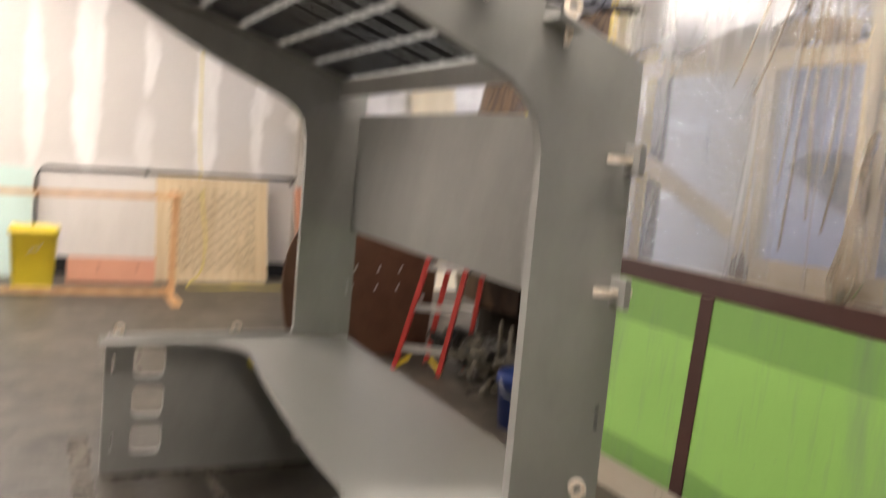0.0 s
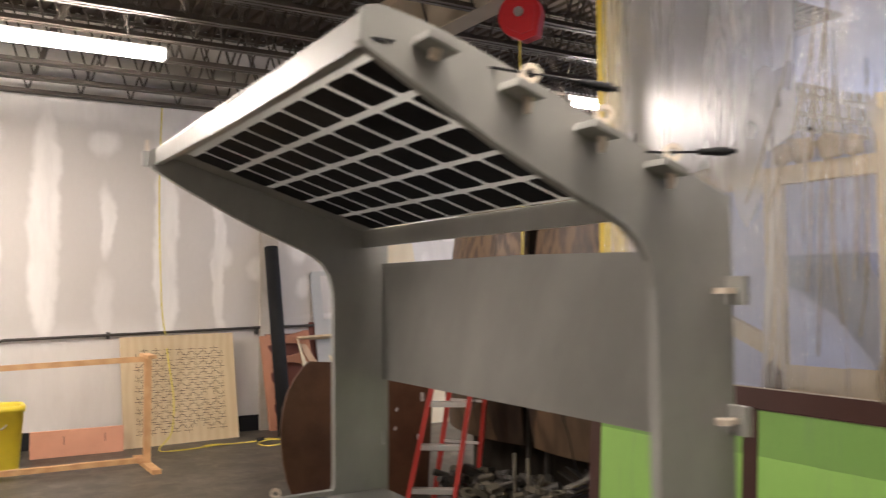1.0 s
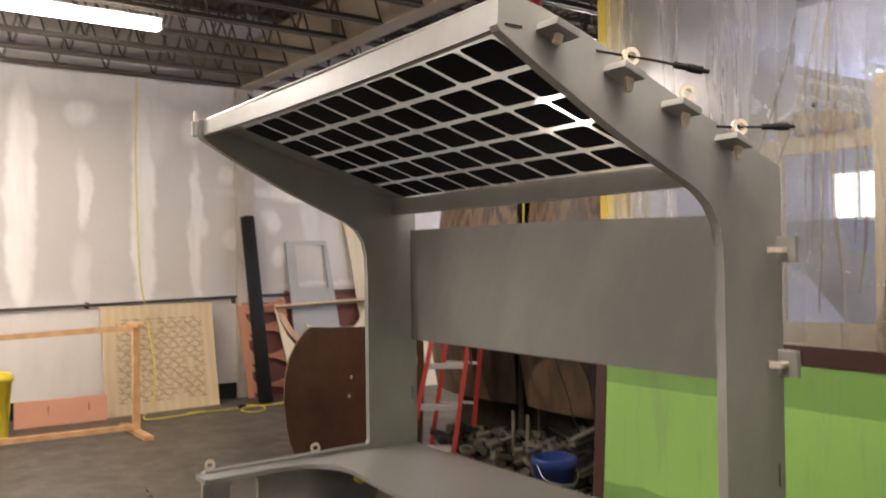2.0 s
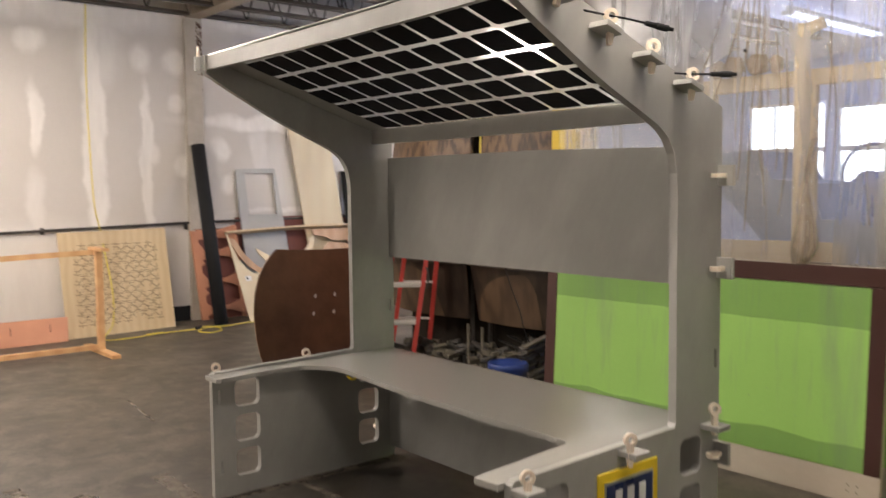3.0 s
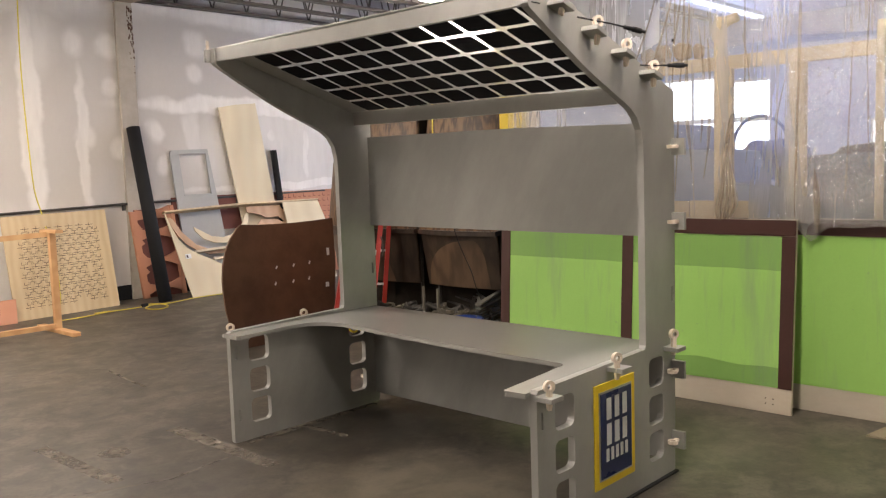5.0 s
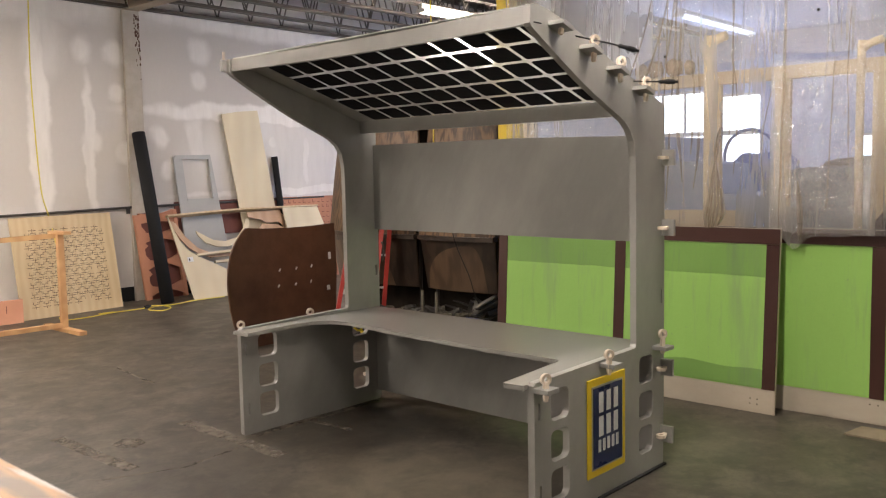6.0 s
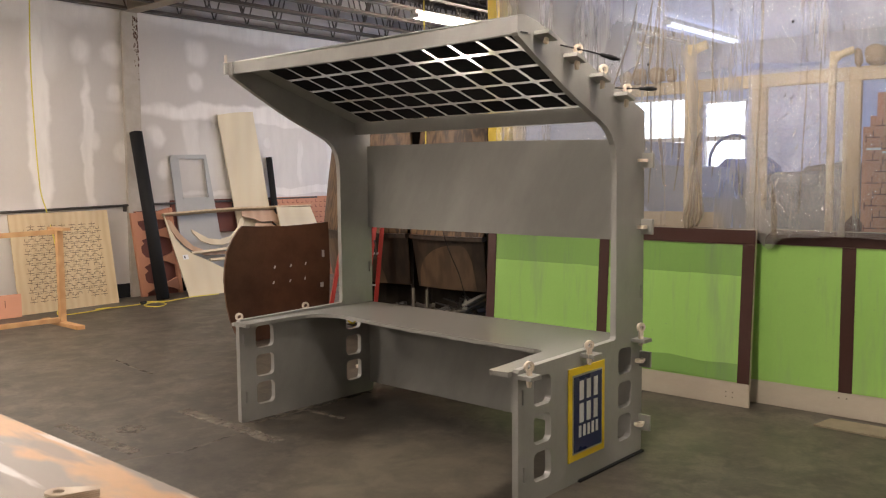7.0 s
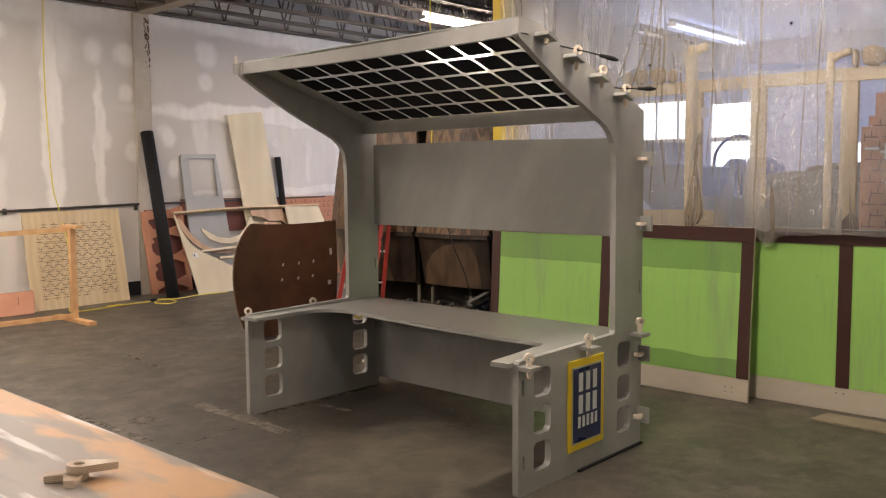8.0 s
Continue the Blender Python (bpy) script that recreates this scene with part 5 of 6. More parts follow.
        low = [(0.60 - 0.51 * i / n, z0 + d * math.sin(math.pi * i / n) * (1 if z0 < 1 else 0.4) * 0.8) for i in range(n + 1)]
        skewed("crescent", plate([top + low], 0.04, lambda u, v, w: (u, w + 0.005, v)), TERRA)
    for k in range(5):
        skewed("tooth", plate([[(0.09, 0.12 + 0.2 * k), (0.15, 0.16 + 0.2 * k), (0.09, 0.24 + 0.2 * k)]], 0.03, lambda u, v, w: (u, w + 0.01, v)), TERRA)
    # grey panel with a window opening
    g = thing("grey_door_panel", "pale grey panel with a square opening, leaning on the drywall", "panel", (4.25, 11.11, 0))
    m = Matrix.Rotation(-0.04, 4, "X")

    def put(u, v, w):
        return m @ Vector((u + 0.135 - 0.085 * v, w, v))

    outline = [(0, 0), (0.74, 0), (0.67, 1.2), (0.615, 2.04), (0.08, 2.03)] + arc(0.06, 1.97, 0.06, 0.06, 100, 180, 4)
    part("sheet", plate([outline, rounded(0.135, 0.575, 1.385, 1.975, 0.012, 2)], 0.03, put), GREY_PANEL, g)
    part("sill", plate([[(0.125, 1.375), (0.585, 1.375), (0.585, 1.395), (0.125, 1.395)]], 0.012, lambda u, v, w: put(u, v, w - 0.0125)), GREY_PANEL, g)
    # tall plywood offcut
    t = thing("plywood_offcut", "tall pale plywood offcut leaning askew on the drywall", "board", (5.475, 11.10, 0))
    m2 = Matrix.Rotation(-0.025, 4, "X") @ Matrix.Rotation(-0.165, 4, "Y")
    part("sheet", plate([[(0, 0), (0.66, -0.11), (0.66, 2.54), (0.30, 2.57), (0, 2.57)]], 0.018, lambda u, v, w: m2 @ Vector((u, w, v + 0.11))), PLY_PALE, t)
    build_arch_box()
    build_cords()


def build_arch_box():
    """A plywood hammock form: two faces with a sweeping hollow, slats between them, a lath along the top."""
    a = thing("arch_form", "cream plywood arch form with a sweeping cut-out, leaning on the wall", "plywood form", (4.0, 10.53, 0))
    m = Matrix.Rotation(-0.387, 4, "X")

    def sheet(name, loop, depth, thick, material):
        part(name, plate([loop], thick, lambda u, v, w: m @ Vector((u, w + depth, v))), material, a)

    hollow = [(1.98, 0.99), (1.90, 0.72), (1.72, 0.50), (1.45, 0.36), (1.10, 0.32), (0.71, 0.39), (0.50, 0.515), (0.29, 0.628), (0.17, 0.724), (0.07, 0.862), (0.01, 1.059), (-0.02, 1.24)]
    sheet("front_face", [(-0.034, 1.25), (0.007, 0.62), (0.055, 0.0), (2.62, 0.0), (2.74, 1.0), (2.70, 1.29), (2.0, 1.30)] + hollow, 0.0, 0.018, PLY_PALE)
    inner = [(1.98, 1.0), (1.88, 1.06), (1.66, 1.075), (1.47, 1.165), (1.34, 1.19), (1.28, 1.15), (1.20, 1.02), (1.05, 0.89), (0.83, 0.84), (0.64, 0.87), (0.53, 0.94), (0.39, 1.03)]
    sheet("back_face", [(0.02, 1.26), (0.06, 1.10), (0.14, 0.93), (0.24, 0.79), (0.36, 0.70), (0.55, 0.62), (2.60, 0.62), (2.66, 1.27), (2.02, 1.29)] + inner[:3] + [(1.60, 1.09), (1.3, 0.80), (1.0, 0.66), (0.6, 0.68), (0.38, 0.78), (0.22, 0.97), (0.13, 1.16), (0.11, 1.26)], 0.09, 0.014, PLY_TAN)
    sheet("rib", inner[4:] + [(0.40, 0.97), (0.50, 0.84), (0.66, 0.77), (0.85, 0.755), (1.07, 0.80), (1.25, 0.94), (1.34, 1.10)], 0.05, 0.018, PLY_PALE)
    sheet("inner_plate", [(1.36, 1.285), (2.0, 1.29), (1.99, 1.02), (1.9, 1.10), (1.78, 1.09), (1.66, 1.095), (1.58, 1.15), (1.47, 1.175), (1.36, 1.20)], 0.075, 0.010, PLY_TAN)
    for (u0, v0), (u1, v1) in (((0.28, 0.64), (1.45, 0.69)), ((0.56, 0.515), (1.3, 0.52))):
        sheet("slat", [(u0, v0), (u1, v1), (u1, v1 + 0.035), (u0, v0 + 0.035)], 0.02, 0.045, PLY_PALE)
    sheet("tag", [(0.105, 0.56), (0.195, 0.56), (0.195, 0.63), (0.105, 0.63)], -0.003, 0.002, WHITE)
    sheet("tag_mark", [(0.125, 0.575), (0.145, 0.575), (0.145, 0.615), (0.125, 0.615)], -0.0045, 0.001, SCRAP)
    sheet("top_lath", [(-0.03, 1.255), (0.66, 1.283), (1.3, 1.302), (2.72, 1.305), (2.72, 1.325), (1.3, 1.33), (0.66, 1.31), (-0.03, 1.28)], -0.006, 0.11, PLY)


def build_cords():
    pts = [(2.27, 11.15, 4.0), (2.25, 11.16, 3.2), (2.26, 11.16, 2.4), (2.29, 11.15, 1.6), (2.30, 11.02, 1.29), (2.31, 10.87, 0.95), (2.36, 10.81, 0.5), (2.30, 10.66, 0.15), (2.10, 10.38, 0.012), (2.35, 10.30, 0.008), (2.66, 10.37, 0.008), (2.82, 10.43, 0.008), (2.62, 10.44, 0.008), (2.85, 10.36, 0.014), (3.22, 10.40, 0.008), (3.40, 10.52, 0.008), (3.49, 10.38, 0.008), (3.45, 10.14, 0.008), (3.25, 10.02, 0.008), (3.18, 10.22, 0.010), (3.36, 10.36, 0.018), (3.62, 10.36, 0.010), (4.02, 10.47, 0.008), (4.48, 10.45, 0.008)]
    cord = smooth(whole("extension_cord", smooth_tube(pts, 0.008, 6, 5), CORD, "yellow extension cord hanging down the wall and lying on the floor", "cord"))
    part("plug", slab(-0.05, 0.05, -0.02, 0.02, 0.002, 0.04, 0.006, pose(3.27, 10.41, 0.0, 0, 0, 20)), BLACK, cord, "black cord plug")
    r = thing("cord_reel", "red cord reel hung from the roof with a yellow cord", "cord reel", (3.45, 5.38, 3.72))
    m = pose(0, 0, 0, 0, 0, 35)
    bm = bmesh.new()
    for w0, w1, s in ((-0.05, 0.05, 1.0), (-0.06, -0.05, 0.75), (0.05, 0.06, 0.75)):
        loop = [(0.16 * s * math.cos(radians(t)), 0.16 * s * math.sin(radians(t))) for t in range(0, 270, 15)] + [(0.02, -0.19 * s), (0.13 * s, -0.16 * s)]
        plate([loop], w1 - w0, lambda u, v, w: m @ Vector((w0 + w, -u, v)), bm)
    part("case", bm, RED_CASE, r, "glossy red plastic case")
    part("bracket", slab(-0.015, 0.015, -0.015, 0.015, 0.15, 1.28, 0.003), DARK_METAL, r)
    part("hub", tube(bmesh.new(), [m @ Vector((-0.075, 0, 0.02)), m @ Vector((-0.06, 0, 0.02))], 0.035, 14), SILVER, r)
    part("cord", smooth_tube([(0, 0.02, -0.17), (0.0, 0.02, -0.6), (0.01, 0.02, -1.4), (0.0, 0.03, -2.2)], 0.008, 6, 4), CORD, r)


# ---- behind the booth ----


def build_brown_board():
    b = thing("brown_board", "dark brown rounded hardboard panel with small white holes", "board", (0, 7.05, 0))
    m = Matrix.Rotation(-0.05, 4, "X")
    outline = [(3.62, 0.0), (2.52, 0.0), (2.44, 0.04), (2.385, 0.12), (2.335, 0.25), (2.305, 0.40), (2.292, 0.55), (2.292, 0.68), (2.31, 0.82), (2.35, 0.95), (2.42, 1.07), (2.50, 1.16), (2.545, 1.195)]
    outline += [(2.75, 1.178), (3.1, 1.168), (3.4, 1.172), (3.69, 1.185), (3.685, 0.7)]
    holes = [[(x - 0.016, z - 0.01), (x, z - 0.02), (x + 0.016, z + 0.006), (x + 0.004, z + 0.02)] for x, z in ((2.921, 0.742), (3.134, 0.742), (3.337, 0.748), (2.895, 0.581), (3.115, 0.58), (3.318, 0.588))]
    part("sheet", plate([outline], 0.02, lambda u, v, w: m @ Vector((u, w, v))), BROWN, b)
    for h in holes:
        part("hole_plug", plate([h], 0.001, lambda u, v, w: m @ Vector((u, -0.0006 - w, v))), WHITE, b, "white filled hole")
    for x, z, w2, h2 in ((3.575, 0.80, 0.035, 0.075), (3.53, 0.47, 0.045, 0.05)):
        part("tag", plate([[(x, z), (x + w2, z), (x + w2, z + h2), (x, z + h2)]], 0.002, lambda u, v, w: m @ Vector((u, -0.0006 - w, v))), WHITE, b, "small white paper tag")
    part("back_prop", slab(3.0, 3.04, 0.02, 0.30, 0.0, 0.03, 0.003), PINE, b)


def build_ladder():
    """A step ladder, folded nearly shut and leaning back."""
    l = thing("step_ladder", "red fibreglass step ladder with pale aluminium treads", "ladder", (0, 0, 0))
    lines = {"left": (3.09, 6.53, 0.24, -0.03), "right": (3.42, 6.29, 0.19, 0.0), "rear_left": (3.47, 6.73, 0.14, -0.06), "rear_right": (3.73, 6.43, 0.06, -0.08)}

    def at(k, z):
        x, y, dx, dy = lines[k]
        return Vector((x + dx * z, y + dy * z, z))

    for k, w, top in (("left", 0.085, 1.76), ("right", 0.085, 1.76), ("rear_left", 0.06, 1.70), ("rear_right", 0.06, 1.70)):
        bm = bmesh.new()
        a, b = at(k, 0.0), at(k, top)
        side = (at("right", 0.5) - at("left", 0.5)).normalized()
        deep = Vector((-side.y, side.x, 0))
        up = (b - a).normalized()
        m = Matrix((side, deep, up)).transposed().to_4x4()
        m.translation = a
        length = (b - a).length
        # C section: web and two flanges
        box(bm, -0.003, 0.003, -w / 2, w / 2, 0, length, m)
        s2 = 1 if k.endswith("left") else -1
        for e in (-w / 2, w / 2 - 0.006):
            box(bm, min(0.003 * s2, 0.036 * s2), max(0.003 * s2, 0.036 * s2), e, e + 0.006, 0, length, m)
        part("rear_rail" if "rear" in k else "rail", bm, RED, l)
    for k in range(5):
        z = 0.198 + 0.335 * k
        a, b = at("left", z), at("right", z)
        d = (b - a).normalized()
        deep = Vector((-d.y, d.x, 0))
        m = Matrix((d, deep, Vector((0, 0, 1)))).transposed().to_4x4()
        m.translation = a
        part("tread", slab(0.006, (b - a).length - 0.006, -0.035, 0.045, -0.03, 0.012, 0.004, m), ALU, l, "pale ribbed aluminium tread")
    for z in (0.52, 0.86, 1.20):
        bm = bmesh.new()
        beam_between(bm, at("rear_left", z), at("rear_right", z), 0.014, 0.02)
        part("rear_bar", bm, ALU, l)
    a, b = at("left", 1.76), at("right", 1.76)
    bm = bmesh.new()
    beam_between(bm, a + Vector((0.05, 0.06, 0.02)), b + Vector((0.05, 0.06, 0.02)), 0.16, 0.05)
    part("top_cap", bm, RED, l)
    for k, s2 in (("left", 1), ("right", -1)):
        p = at(k, 0.02)
        q = at(k, 0.15)
        d = (at("right", 0.1) - at("left", 0.1)) * 0.3 * s2
        bm = bmesh.new()
        beam_between(bm, p + Vector((-0.015, -0.025, 0.0)), q + d + Vector((-0.02, -0.03, -0.02)), 0.006, 0.03)
        part("gusset_brace", bm, YELLOW, l, "yellow diagonal brace")
    p = at("right", 0.92) + Vector((-0.02, -0.035, 0))
    part("spreader", smooth_tube([p + Vector((0, 0, -0.1)), p + Vector((0.01, -0.012, -0.04)), p + Vector((0.01, -0.01, 0.05)), p + Vector((0.0, 0, 0.1))], 0.009, 6), DARK_METAL, l)


def build_drum():
    """Two tall curved veneered shells on legs, with a joint between."""
    for cx, cy, r, a0, a1 in ((5.62, 5.58, 1.78, 165, 196.5), (5.60, 6.65, 1.80, 110, 198)):
        d = thing("veneer_shell", "tall curved shell of dark figured wood on legs", "veneered shell", (cx, cy, 0), group="veneered shells")

        def wall(z0, z1, rr, th, material, part_name, b0=a0, b1=a1):
            n = 16
            loop = arc(0, 0, rr, rr, b0, b1, n) + arc(0, 0, rr - th, rr - th, b1, b0, n)
            return part(part_name, plate([loop], z1 - z0, lambda u, v, w: (u, v, z0 + w)), material, d)

        def radius_at(z):
            return r - 0.10 + 0.08 * (z - 0.52) / 0.51

        n = 16
        bm = bmesh.new()
        rings = []
        for z, th in ((0.52, 0.0), (0.7, 0.0), (0.9, 0.0), (1.03, 0.0), (1.03, 0.03), (0.52, 0.03), (0.52, 0.0)):
            rings.append([bm.verts.new((x, y, z)) for x, y in arc(0, 0, radius_at(z) - th, radius_at(z) - th, a0, a1, n)])
        for q0, q1 in zip(rings, rings[1:]):
            for i in range(n):
                bm.faces.new((q0[i], q0[i + 1], q1[i + 1], q1[i]))
        # the belt's shade is in this veneer's colour, besides its own brown
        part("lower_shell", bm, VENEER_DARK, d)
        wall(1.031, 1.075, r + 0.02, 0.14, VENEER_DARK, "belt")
        bm = bmesh.new()
        rings = []
        for z, q in ((1.076, r), (1.7, r - 0.075), (2.3, r - 0.16), (2.9, r - 0.25), (2.9, r - 0.29), (1.076, r - 0.04), (1.076, r)):
            rings.append([bm.verts.new((x, y, z)) for x, y in arc(0, 0, q, q, a0, a1, n)])
        for q0, q1 in zip(rings, rings[1:]):
            for i in range(n):
                bm.faces.new((q0[i], q0[i + 1], q1[i + 1], q1[i]))
        part("upper_shell", bm, FIGURED, d)
        for b in (a0 + 1.0, a1 - 1.0):
            t = radians(b)
            q = r - 0.20
            part("post", tube(bmesh.new(), [(q * math.cos(t), q * math.sin(t), 0.0), (q * math.cos(t), q * math.sin(t), 2.6)], 0.018, 8), DARK_METAL, d)
        # added black sheet closes the inside and stands for the shade there
        part("shade_backing", plate([arc(0, 0, r - 0.32, r - 0.32, a0 - 9, a1 + 9, n) + arc(0, 0, r - 0.34, r - 0.34, a1 + 9, a0 - 9, n)], 2.85, lambda u, v, w: (u, v, 0.02 + w)), VOID, d)
        # lighter arched inlay on the lower shell
        n, last = 24, None
        bm = bmesh.new()
        peak = 0.80
        for i in range(n + 1):
            s = i / n
            t = radians(a0 + (a1 - a0) * (0.05 + 0.84 * s))
            off = (peak - s) / peak if s < peak else (s - peak) / (1 - peak)
            z = 0.535 + 0.45 * math.sqrt(max(0.0, 1 - off ** 2.2))
            col = []
            for q in range(7):
                zz = 0.525 + (z - 0.525) * q / 6
                rr = radius_at(zz) + 0.006
                col.append(bm.verts.new((rr * math.cos(t), rr * math.sin(t), zz)))
            if last:
                for q in range(6):
                    bm.faces.new((last[q], col[q], col[q + 1], last[q + 1]))
            last = col
        part("arched_inlay", bm, VENEER_MID, d)


def build_clutter():
    rnd = random.Random(31)
    cord = smooth_tube([(3.81, 5.53, 1.20), (3.80, 5.46, 1.03), (3.74, 5.34, 0.90), (3.70, 5.20, 0.72), (3.68, 5.13, 0.58), (3.72, 5.10, 0.45)], 0.005, 6)
    smooth(whole("hanging_cable", cord, BLACK, "thin black cable hanging before the veneered shell", "cable"))
    for x, y in ((3.60, 5.72), (3.56, 5.50)):
        smooth(whole("metal_prop", tube(bmesh.new(), [(x, y, 0.0), (x, y, 0.56)], 0.014, 8), DUSTY_METAL, "short worn metal prop under the veneered shells", "prop", group="metal props"))
    p = thing("scrap_pile", "low pile of grey metal scrap and machine parts on the floor", "scrap pile", (3.62, 5.75, 0), kind="stuff")
    for k in range(230):
        x, y = rnd.uniform(-0.16, 0.42), rnd.uniform(-0.75, 0.85)
        z = max(0.0, 0.35 - 0.30 * abs(x - 0.1) - 0.05 * (y + 0.6)) * rnd.random() ** 0.7
        m = Matrix.Translation((x, y, z + 0.05)) @ Euler([rnd.uniform(-0.5, 0.5) for _ in range(2)] + [rnd.uniform(0, 6)]).to_matrix().to_4x4()
        c = rnd.random()
        if c < 0.4:
            a, b, h = rnd.uniform(0.025, 0.10), rnd.uniform(0.015, 0.045), rnd.uniform(0.01, 0.03)
            bm = slab(-a, a, -b, b, -h, h, 0.006, m)
        elif c < 0.75:
            L, r = rnd.uniform(0.04, 0.13), rnd.uniform(0.015, 0.042)
            bm = tube(bmesh.new(), [m @ Vector((-L, 0, 0)), m @ Vector((L, 0, 0))], r, 10)
        else:
            r = rnd.uniform(0.04, 0.08)
            bm = plate([arc(0, 0, r, r, 0, 345, 16), arc(0, 0, r * 0.5, r * 0.5, 0, 337, 12)], 0.03, lambda u, v, w: m @ Vector((u, v, w)))
        part("scrap_piece", bm, rnd.choice((SCRAP, SCRAP, DUSTY_METAL, DUSTY_METAL, DARK_METAL)), p)
    c = thing("slat_bundle", "bundle of thin grey slats lying behind the panel", "slats", (3.80, 4.98, 0))
    for k in range(21):
        z = 0.03 + 0.022 * k
        bm = bmesh.new()
        beam_between(bm, (rnd.uniform(-0.35, -0.25), rnd.uniform(-0.06, 0.0), z), (rnd.uniform(0.3, 0.5), rnd.uniform(0.15, 0.3), z + 0.01), 0.05, 0.014)
        part("slat", bm, rnd.choice((SCRAP, SKIRT_GREY, SCRAP)), c)
    for k in range(26):
        z = 0.03 + 0.015 * k
        bm = bmesh.new()
        beam_between(bm, (rnd.uniform(-0.1, 0.2), rnd.uniform(0.1, 0.3), z), (rnd.uniform(0.3, 0.6), rnd.uniform(0.5, 1.1), z + rnd.uniform(0.0, 0.06)), 0.035, 0.012)
        part("slat", bm, rnd.choice((SCRAP, SKIRT_GREY, SCRAP, DARK_METAL)), c)
    b = thing("blue_bucket", "blue plastic bucket with a rim, standing on the floor", "bucket", (3.36, 4.99, 0))
    bm = bmesh.new()
    rings = []
    for z, r in ((0.0, 0.125), (0.30, 0.148), (0.302, 0.158), (0.35, 0.160), (0.368, 0.155), (0.368, 0.146), (0.02, 0.118)):
        rings.append([bm.verts.new((r * math.cos(2 * math.pi * k / 28), r * math.sin(2 * math.pi * k / 28), z)) for k in range(28)])
    for a, c2 in zip(rings, rings[1:]):
        for k in range(28):
            bm.faces.new((a[k], a[(k + 1) % 28], c2[(k + 1) % 28], c2[k]))
    bm.faces.new(rings[0])
    bm.faces.new(rings[-1])
    smooth(part("pail", bm, BLUE, b))
    bm = smooth_tube([(-0.16, 0, 0.33), (-0.15, -0.08, 0.24), (0, -0.17, 0.20), (0.15, -0.08, 0.24), (0.16, 0, 0.33)], 0.004, 6)
    part("handle", bm, ALU, b)
    s = thing("scrap_board", "thin tan board lying on the floor by the green panel", "board", (0, 0, 0))
    part("sheet", plate([[(3.15, 1.64), (3.37, 1.60), (3.37, 0.75), (3.12, 0.80)]], 0.012, lambda u, v, w: (u, v, w + 0.001)), DUSTY, s)


def build_next_room():
    """Dim things seen through the polythene."""
    b = thing("brick_patterned_board", "terracotta board with a routed maze pattern standing behind the polythene", "board", (4.3, -0.445, 0))
    outline = [(0, 0), (2.16, 0), (2.16, 2.02), (2.11, 2.02), (2.11, 2.10), (2.065, 2.10), (2.065, 2.27), (2.0, 2.27), (2.0, 2.34), (0, 2.34)]
    part("sheet", plate([outline], 0.03, lambda u, v, w: (w, u, v)), TERRA_BROWN, b)
    bm = bmesh.new()
    rnd = random.Random(4)
    for i in range(17):
        for k in range(15):
            y, z = 0.06 + 0.12 * i, 1.0 + 0.085 * k
            if z > 2.25 - 0.01 * i or y > 2.02:
                continue
            y += 0.06 * (k % 2)
            box(bm, -0.003, -0.0005, y, y + 0.092, z, z + 0.009)
            box(bm, -0.003, -0.0005, y + 0.042, y + 0.050, z + 0.0095, z + 0.055)
            if rnd.random() < 0.5:
                box(bm, -0.003, -0.0005, y + 0.092, y + 0.099, z - 0.03, z + 0.03)
    tagged(part("routed_pattern", bm, TERRA_DARK, b), kind="stuff")
    for y0, y1, z0, z1 in ((2.03, 2.13, 1.845, 1.862), (1.95, 2.02, 1.82, 1.835), (1.977, 1.99, 1.77, 1.885)):
        part("pale_bar", slab(-0.004, -0.0006, y0, y1, z0, z1), WHITE, b, "thin white bar")
    # a blue-grey covered machine with a pointed overhanging nose
    side = [(4.93, 1.90), (4.72, 2.02), (4.12, 2.02), (3.98, 1.78), (3.62, 1.74), (3.55, 1.45), (2.3, 1.40), (2.3, 0.0), (3.9, 0.0), (4.05, 1.25), (4.35, 1.58)]
    bm = plate([side], 0.9, lambda u, v, w: (5.45 + w, u, v))
    bmesh.ops.bevel(bm, geom=[e for e in bm.edges if e.is_boundary or len(e.link_faces) == 2 and e.calc_face_angle() > 0.5], offset=0.05, segments=2, affect="EDGES")
    whole("covered_machine", bm, COVER, "blue-grey covered machine with a pointed overhanging nose", "covered machine")
    # draped goods: crumpled heaps with nearly level tops; centre, half widths, height, squareness, material
    heaps = ((5.0, 2.12, 0.5, 0.68, 1.70, 4.0, DARK_BLUE, "dark crumpled tarpaulin over a stack of goods"), (6.0, 1.2, 0.6, 0.7, 1.45, 2.6, TARP, "dark blue tarpaulin over a round heap of goods"),
             (9.0, 4.5, 0.5, 0.42, 1.88, 2.0, TARP, "dark blue tarpaulin over a round heap of goods"), (8.0, 2.95, 0.4, 0.45, 1.81, 6.0, SCRAP, "dark metal cabinet under a dust sheet"))
    for cx, cy, wx, wy, h, power, m, label in heaps:
        bm = bmesh.new()
        rings = []
        for k in range(26):
            s = k / 25
            up = min(1.0, s / 0.7)
            wide = 1.0 if s < 0.62 else max(0.0, 1 - ((s - 0.62) / 0.38) ** (1.2 + 0.4 * power)) ** (1 / power)
            ring = []
            for i in range(40):
                t = 2 * math.pi * i / 40
                c, q = math.cos(t), math.sin(t)
                r = (abs(c) ** power + abs(q) ** power) ** (-1 / power)
                f = wide * r * (1 + 0.07 * noise.noise(Vector((c * 2.2, q * 2.2, up * 2.0 + cx))) + 0.04 * noise.noise(Vector((c * 7, q * 7, up * 4))))
                z = h * (up if s < 0.7 else 1.0) * (0.93 + 0.07 * min(1.0, (1 - wide) * 3)) + 0.05 * up * noise.noise(Vector((c * wide * 2.5, q * wide * 2.5, 9.0 + cx)))
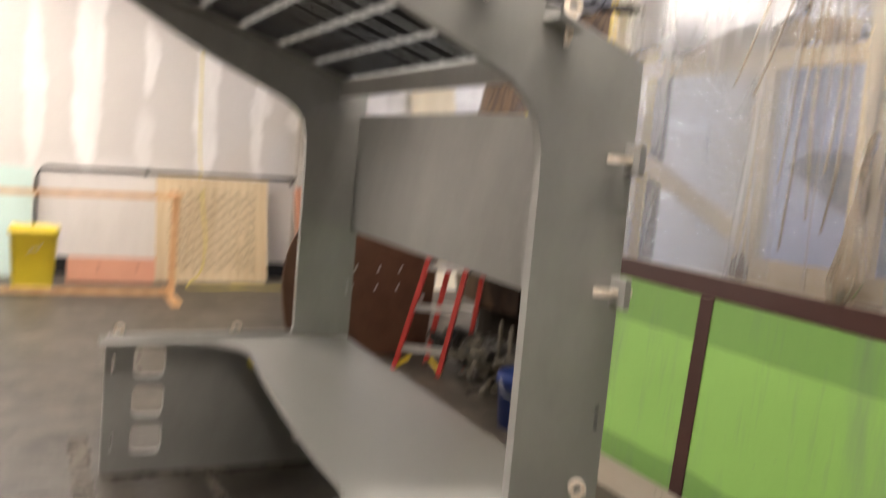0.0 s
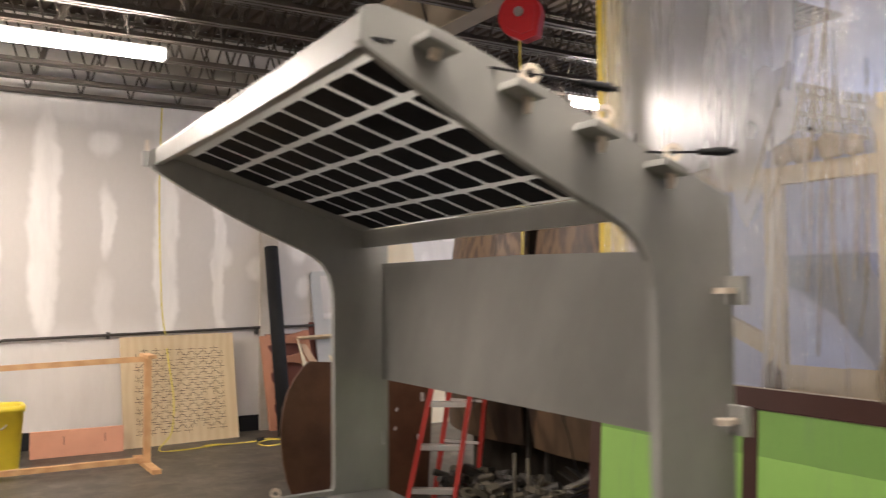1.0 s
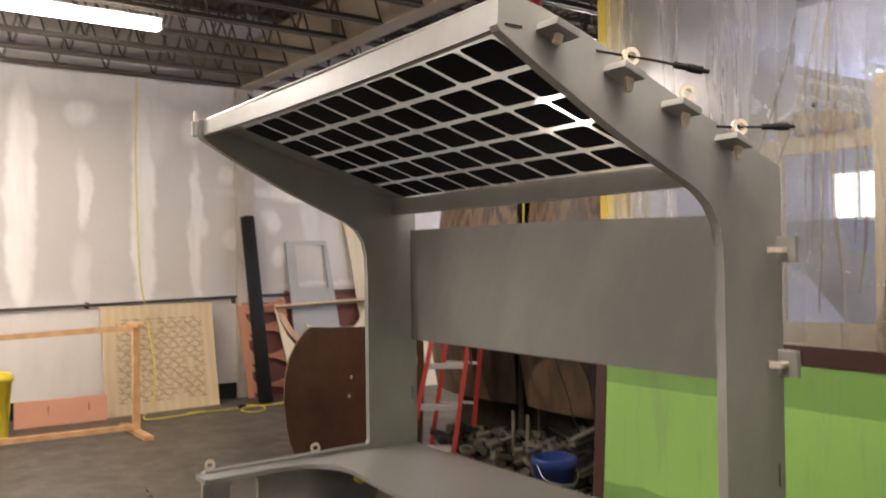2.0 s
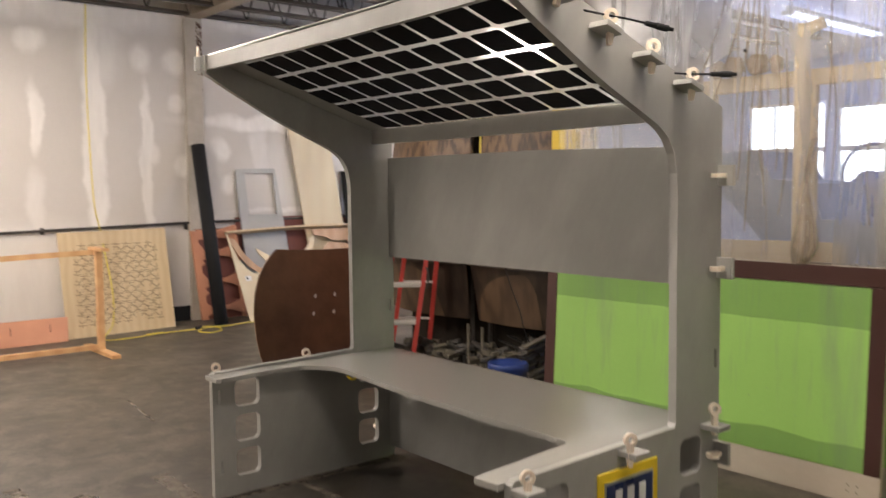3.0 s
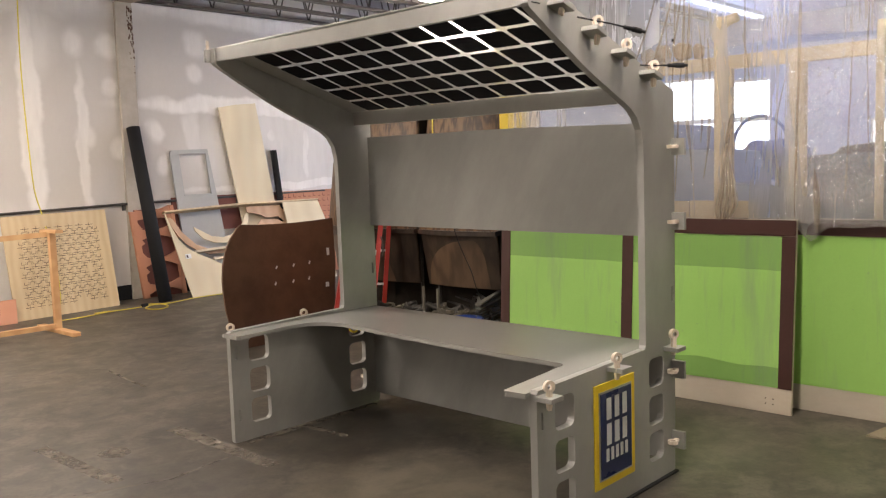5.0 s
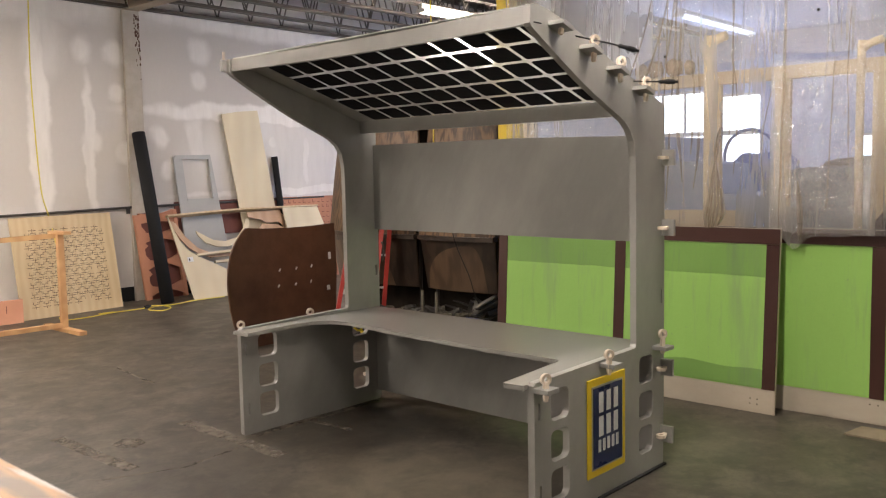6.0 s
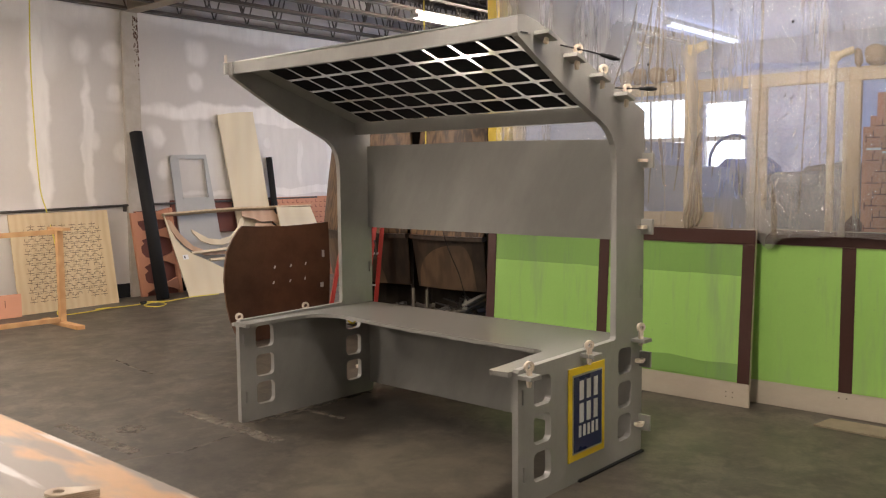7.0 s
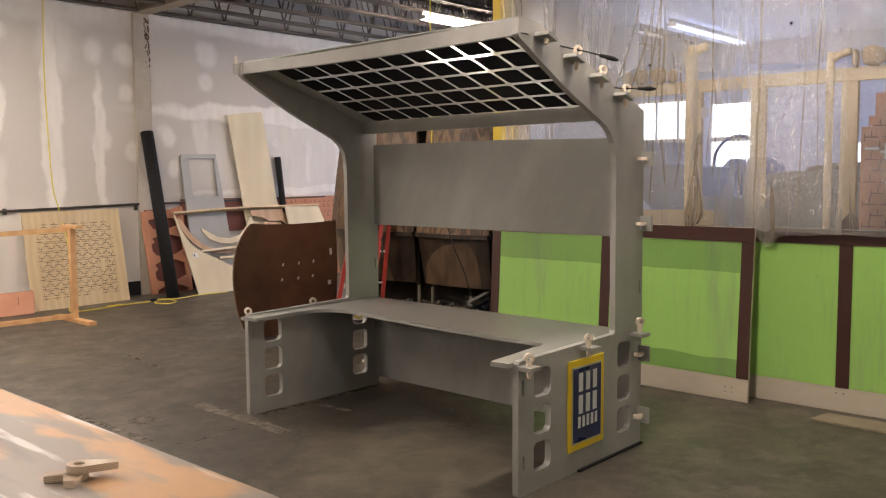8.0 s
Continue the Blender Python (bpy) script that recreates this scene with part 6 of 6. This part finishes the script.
                ring.append(bm.verts.new((cx + wx * f * c, cy + wy * f * q, z)))
            rings.append(ring)
        for q0, q1 in zip(rings, rings[1:]):
            for i in range(40):
                bm.faces.new((q0[i], q0[(i + 1) % 40], q1[(i + 1) % 40], q1[i]))
        bm.faces.new(rings[0])
        bm.faces.new(rings[-1])
        smooth(whole("draped_stack", bm, m, label, "draped goods", group="draped goods"))
    # a bent hoop standing behind the heap
    hoop = [(9.75, 5.02 + 0.38 * math.cos(t), 1.86 + 0.38 * math.sin(t)) for t in (math.pi * k / 24 for k in range(25))]
    hoop = [(9.75, hoop[0][1], 0.0)] + hoop + [(9.75, hoop[-1][1], 0.0)]
    smooth(whole("bent_hoop", tube(bmesh.new(), hoop, 0.024, 8), TARP, "blue hoop of bent tube standing before the window", "hoop"))


# ---- work table near the path ----


def build_table():
    t = thing("work_table", "long work table topped with a paint-splashed tan board", "table", (-2.14, 2.2, 0))
    part("tabletop", slab(-0.6, 0.575, -1.35, 2.3, 0.875, 0.90, 0.003), STAINED, t)
    for x in (-0.52, 0.48):
        for y in (-1.25, 2.2):
            part("leg", slab(x - 0.04, x + 0.04, y - 0.04, y + 0.04, 0, 0.79, 0.004), PINE, t)
    for y in (-1.25, 2.2):
        part("apron", slab(-0.48, 0.44, y - 0.02, y + 0.02, 0.79, 0.874, 0.003), PINE, t)
    for x in (-0.52, 0.48):
        part("apron", slab(x - 0.02, x + 0.02, -1.21, 2.16, 0.791, 0.873, 0.003), PINE, t)
    at = Vector((-1.80, 1.81, 0.90))

    def key(m, length, label):
        r = 0.031
        outline = arc(0, 0, r, r, 60, 300, 16) + [(length, -0.012), (length, 0.012)]
        bm = plate([outline, arc(0, 0, 0.014, 0.014, 0, 345, 16)], 0.019, lambda u, v, w: at + m @ Vector((u, v, w)))
        whole("locking_key", bm, PLY_LAYERS, label, "plywood key", group="loose locking keys")

    key(pose(-0.02, -0.058, 0.0205, 0, 3, -24), 0.092, "birch plywood key with a ring head, resting on another key")
    key(pose(-0.026, -0.05, 0.0005, 0, 0, -128), 0.075, "birch plywood key lying flat on the table under another")
    bm = slab(-0.02, 0.03, -0.012, 0.012, 0, 0.019, 0.002, Matrix.Translation(at) @ pose(-0.068, -0.035, 0.0005, 0, 0, 150))
    whole("plywood_peg", bm, PLY_LAYERS, "short birch plywood peg lying on the table", "plywood peg")


def build_floor_marks():
    rnd = random.Random(2)

    def strip(x0, y0, x1, y1, w, paint=TAPE):
        a, b = Vector((x0, y0)), Vector((x1, y1))
        d = (b - a).normalized()
        s = Vector((-d.y, d.x))
        n = 14
        left, right = [], []
        for i in range(n + 1):
            p = a + (b - a) * (i / n)
            left.append(tuple(p + s * (w / 2 + rnd.uniform(-0.012, 0.006))))
            right.append(tuple(p - s * (w / 2 + rnd.uniform(-0.012, 0.006))))
        whole("floor_mark", plate([left + right[::-1]], 0.0012, lambda u, v, w_: (u, v, 0.0003 + w_)), paint, "worn pale strip of old paint on the concrete", "floor mark", group="floor marks", kind="structure")

    strip(0.66, 5.26, 0.655, 4.72, 0.11)
    strip(0.655, 4.70, 0.64, 4.12, 0.10)
    strip(-0.09, 5.58, -0.075, 4.61, 0.10)
    strip(0.78, 4.600, 1.90, 4.602, 0.07, TAPE_PALE)
    strip(1.25, 4.56, 1.26, 4.18, 0.055, TAPE_PALE)
    strip(-0.32, 4.60, 0.14, 4.40, 0.02)
    strip(0.14, 4.40, 0.56, 4.46, 0.02)
    strip(1.23, 7.30, 1.13, 6.50, 0.03)
    n = 18
    loop = [(0.17 + 0.09 * (1 + 0.15 * rnd.uniform(-1, 1)) * math.cos(2 * math.pi * i / n), 5.10 + 0.11 * (1 + 0.15 * rnd.uniform(-1, 1)) * math.sin(2 * math.pi * i / n)) for i in range(n)]
    whole("floor_mark", plate([loop], 0.0012, lambda u, v, w_: (u, v, 0.0003 + w_)), TAPE, "pale spot of old filler on the concrete", "floor mark", group="floor marks", kind="structure")


ROUTED = surface("routed_groove", (0.085, 0.055, 0.035), 0.8, grain=50, amount=0.2)
TERRA_BROWN = surface("brown_terracotta", (0.56, 0.26, 0.16), 0.8, grain=40, amount=0.1, blotch=2.5, blotch_amount=0.2)
TERRA_LIGHT = surface("salmon_foam", (0.68, 0.34, 0.215), 0.8, grain=40, amount=0.06, blotch=2.5, blotch_amount=0.1)
DARK_BLUE = surface("grey_tarpaulin", (0.15, 0.165, 0.20), 0.95, grain=10, amount=0.2, blotch=3, blotch_amount=0.3, spec=0.05)
# black that stands for the unlit hollow behind the veneered shells
VOID = surface("unlit_hollow", (0.03, 0.025, 0.02), 0.95, grain=20, amount=0.3, spec=0.05)
TARP = surface("blue_tarpaulin", (0.13, 0.17, 0.36), 0.9, grain=10, amount=0.2, blotch=3, blotch_amount=0.3, spec=0.1)
COVER = surface("machine_cover", (0.31, 0.37, 0.54), 0.7, grain=10, amount=0.12, blotch=2, blotch_amount=0.25, tint=(0.22, 0.25, 0.38))
DUSTY_METAL = surface("dusty_scrap", (0.10, 0.088, 0.062), 0.7, metal=0.0, grain=14, amount=0.3, blotch=6, blotch_amount=0.4)
DUSTY = surface("dusty_board", (0.30, 0.25, 0.175), 0.8, grain=20, amount=0.12, blotch=3, blotch_amount=0.3)
SKIRT_GREY = surface("grey_slat", (0.20, 0.19, 0.165), 0.7, grain=20, amount=0.2)

build_floor()
build_walls()
build_ceiling()
build_girder()
build_next_ceiling()
for y in (11.05, 10.35, 9.65, 8.95, 8.25, 7.55, 6.85, 6.15, 5.45, 4.05, 2.65, 1.25, -0.15, -1.55):
    build_joist(y, X0, 3.54)
    if y > 4.9:
        build_joist(y, 3.78, 12.0 if y > 6.5 else 5.4)
build_wall_fittings()
build_booth()
build_partition()
build_sheeting()
build_upper_sheet()
build_yellow_post()
build_lamps()
build_maze_board()
build_rack()
build_wall_things()
build_brown_board()
build_ladder()
build_drum()
build_clutter()
build_next_room()
build_table()
build_floor_marks()
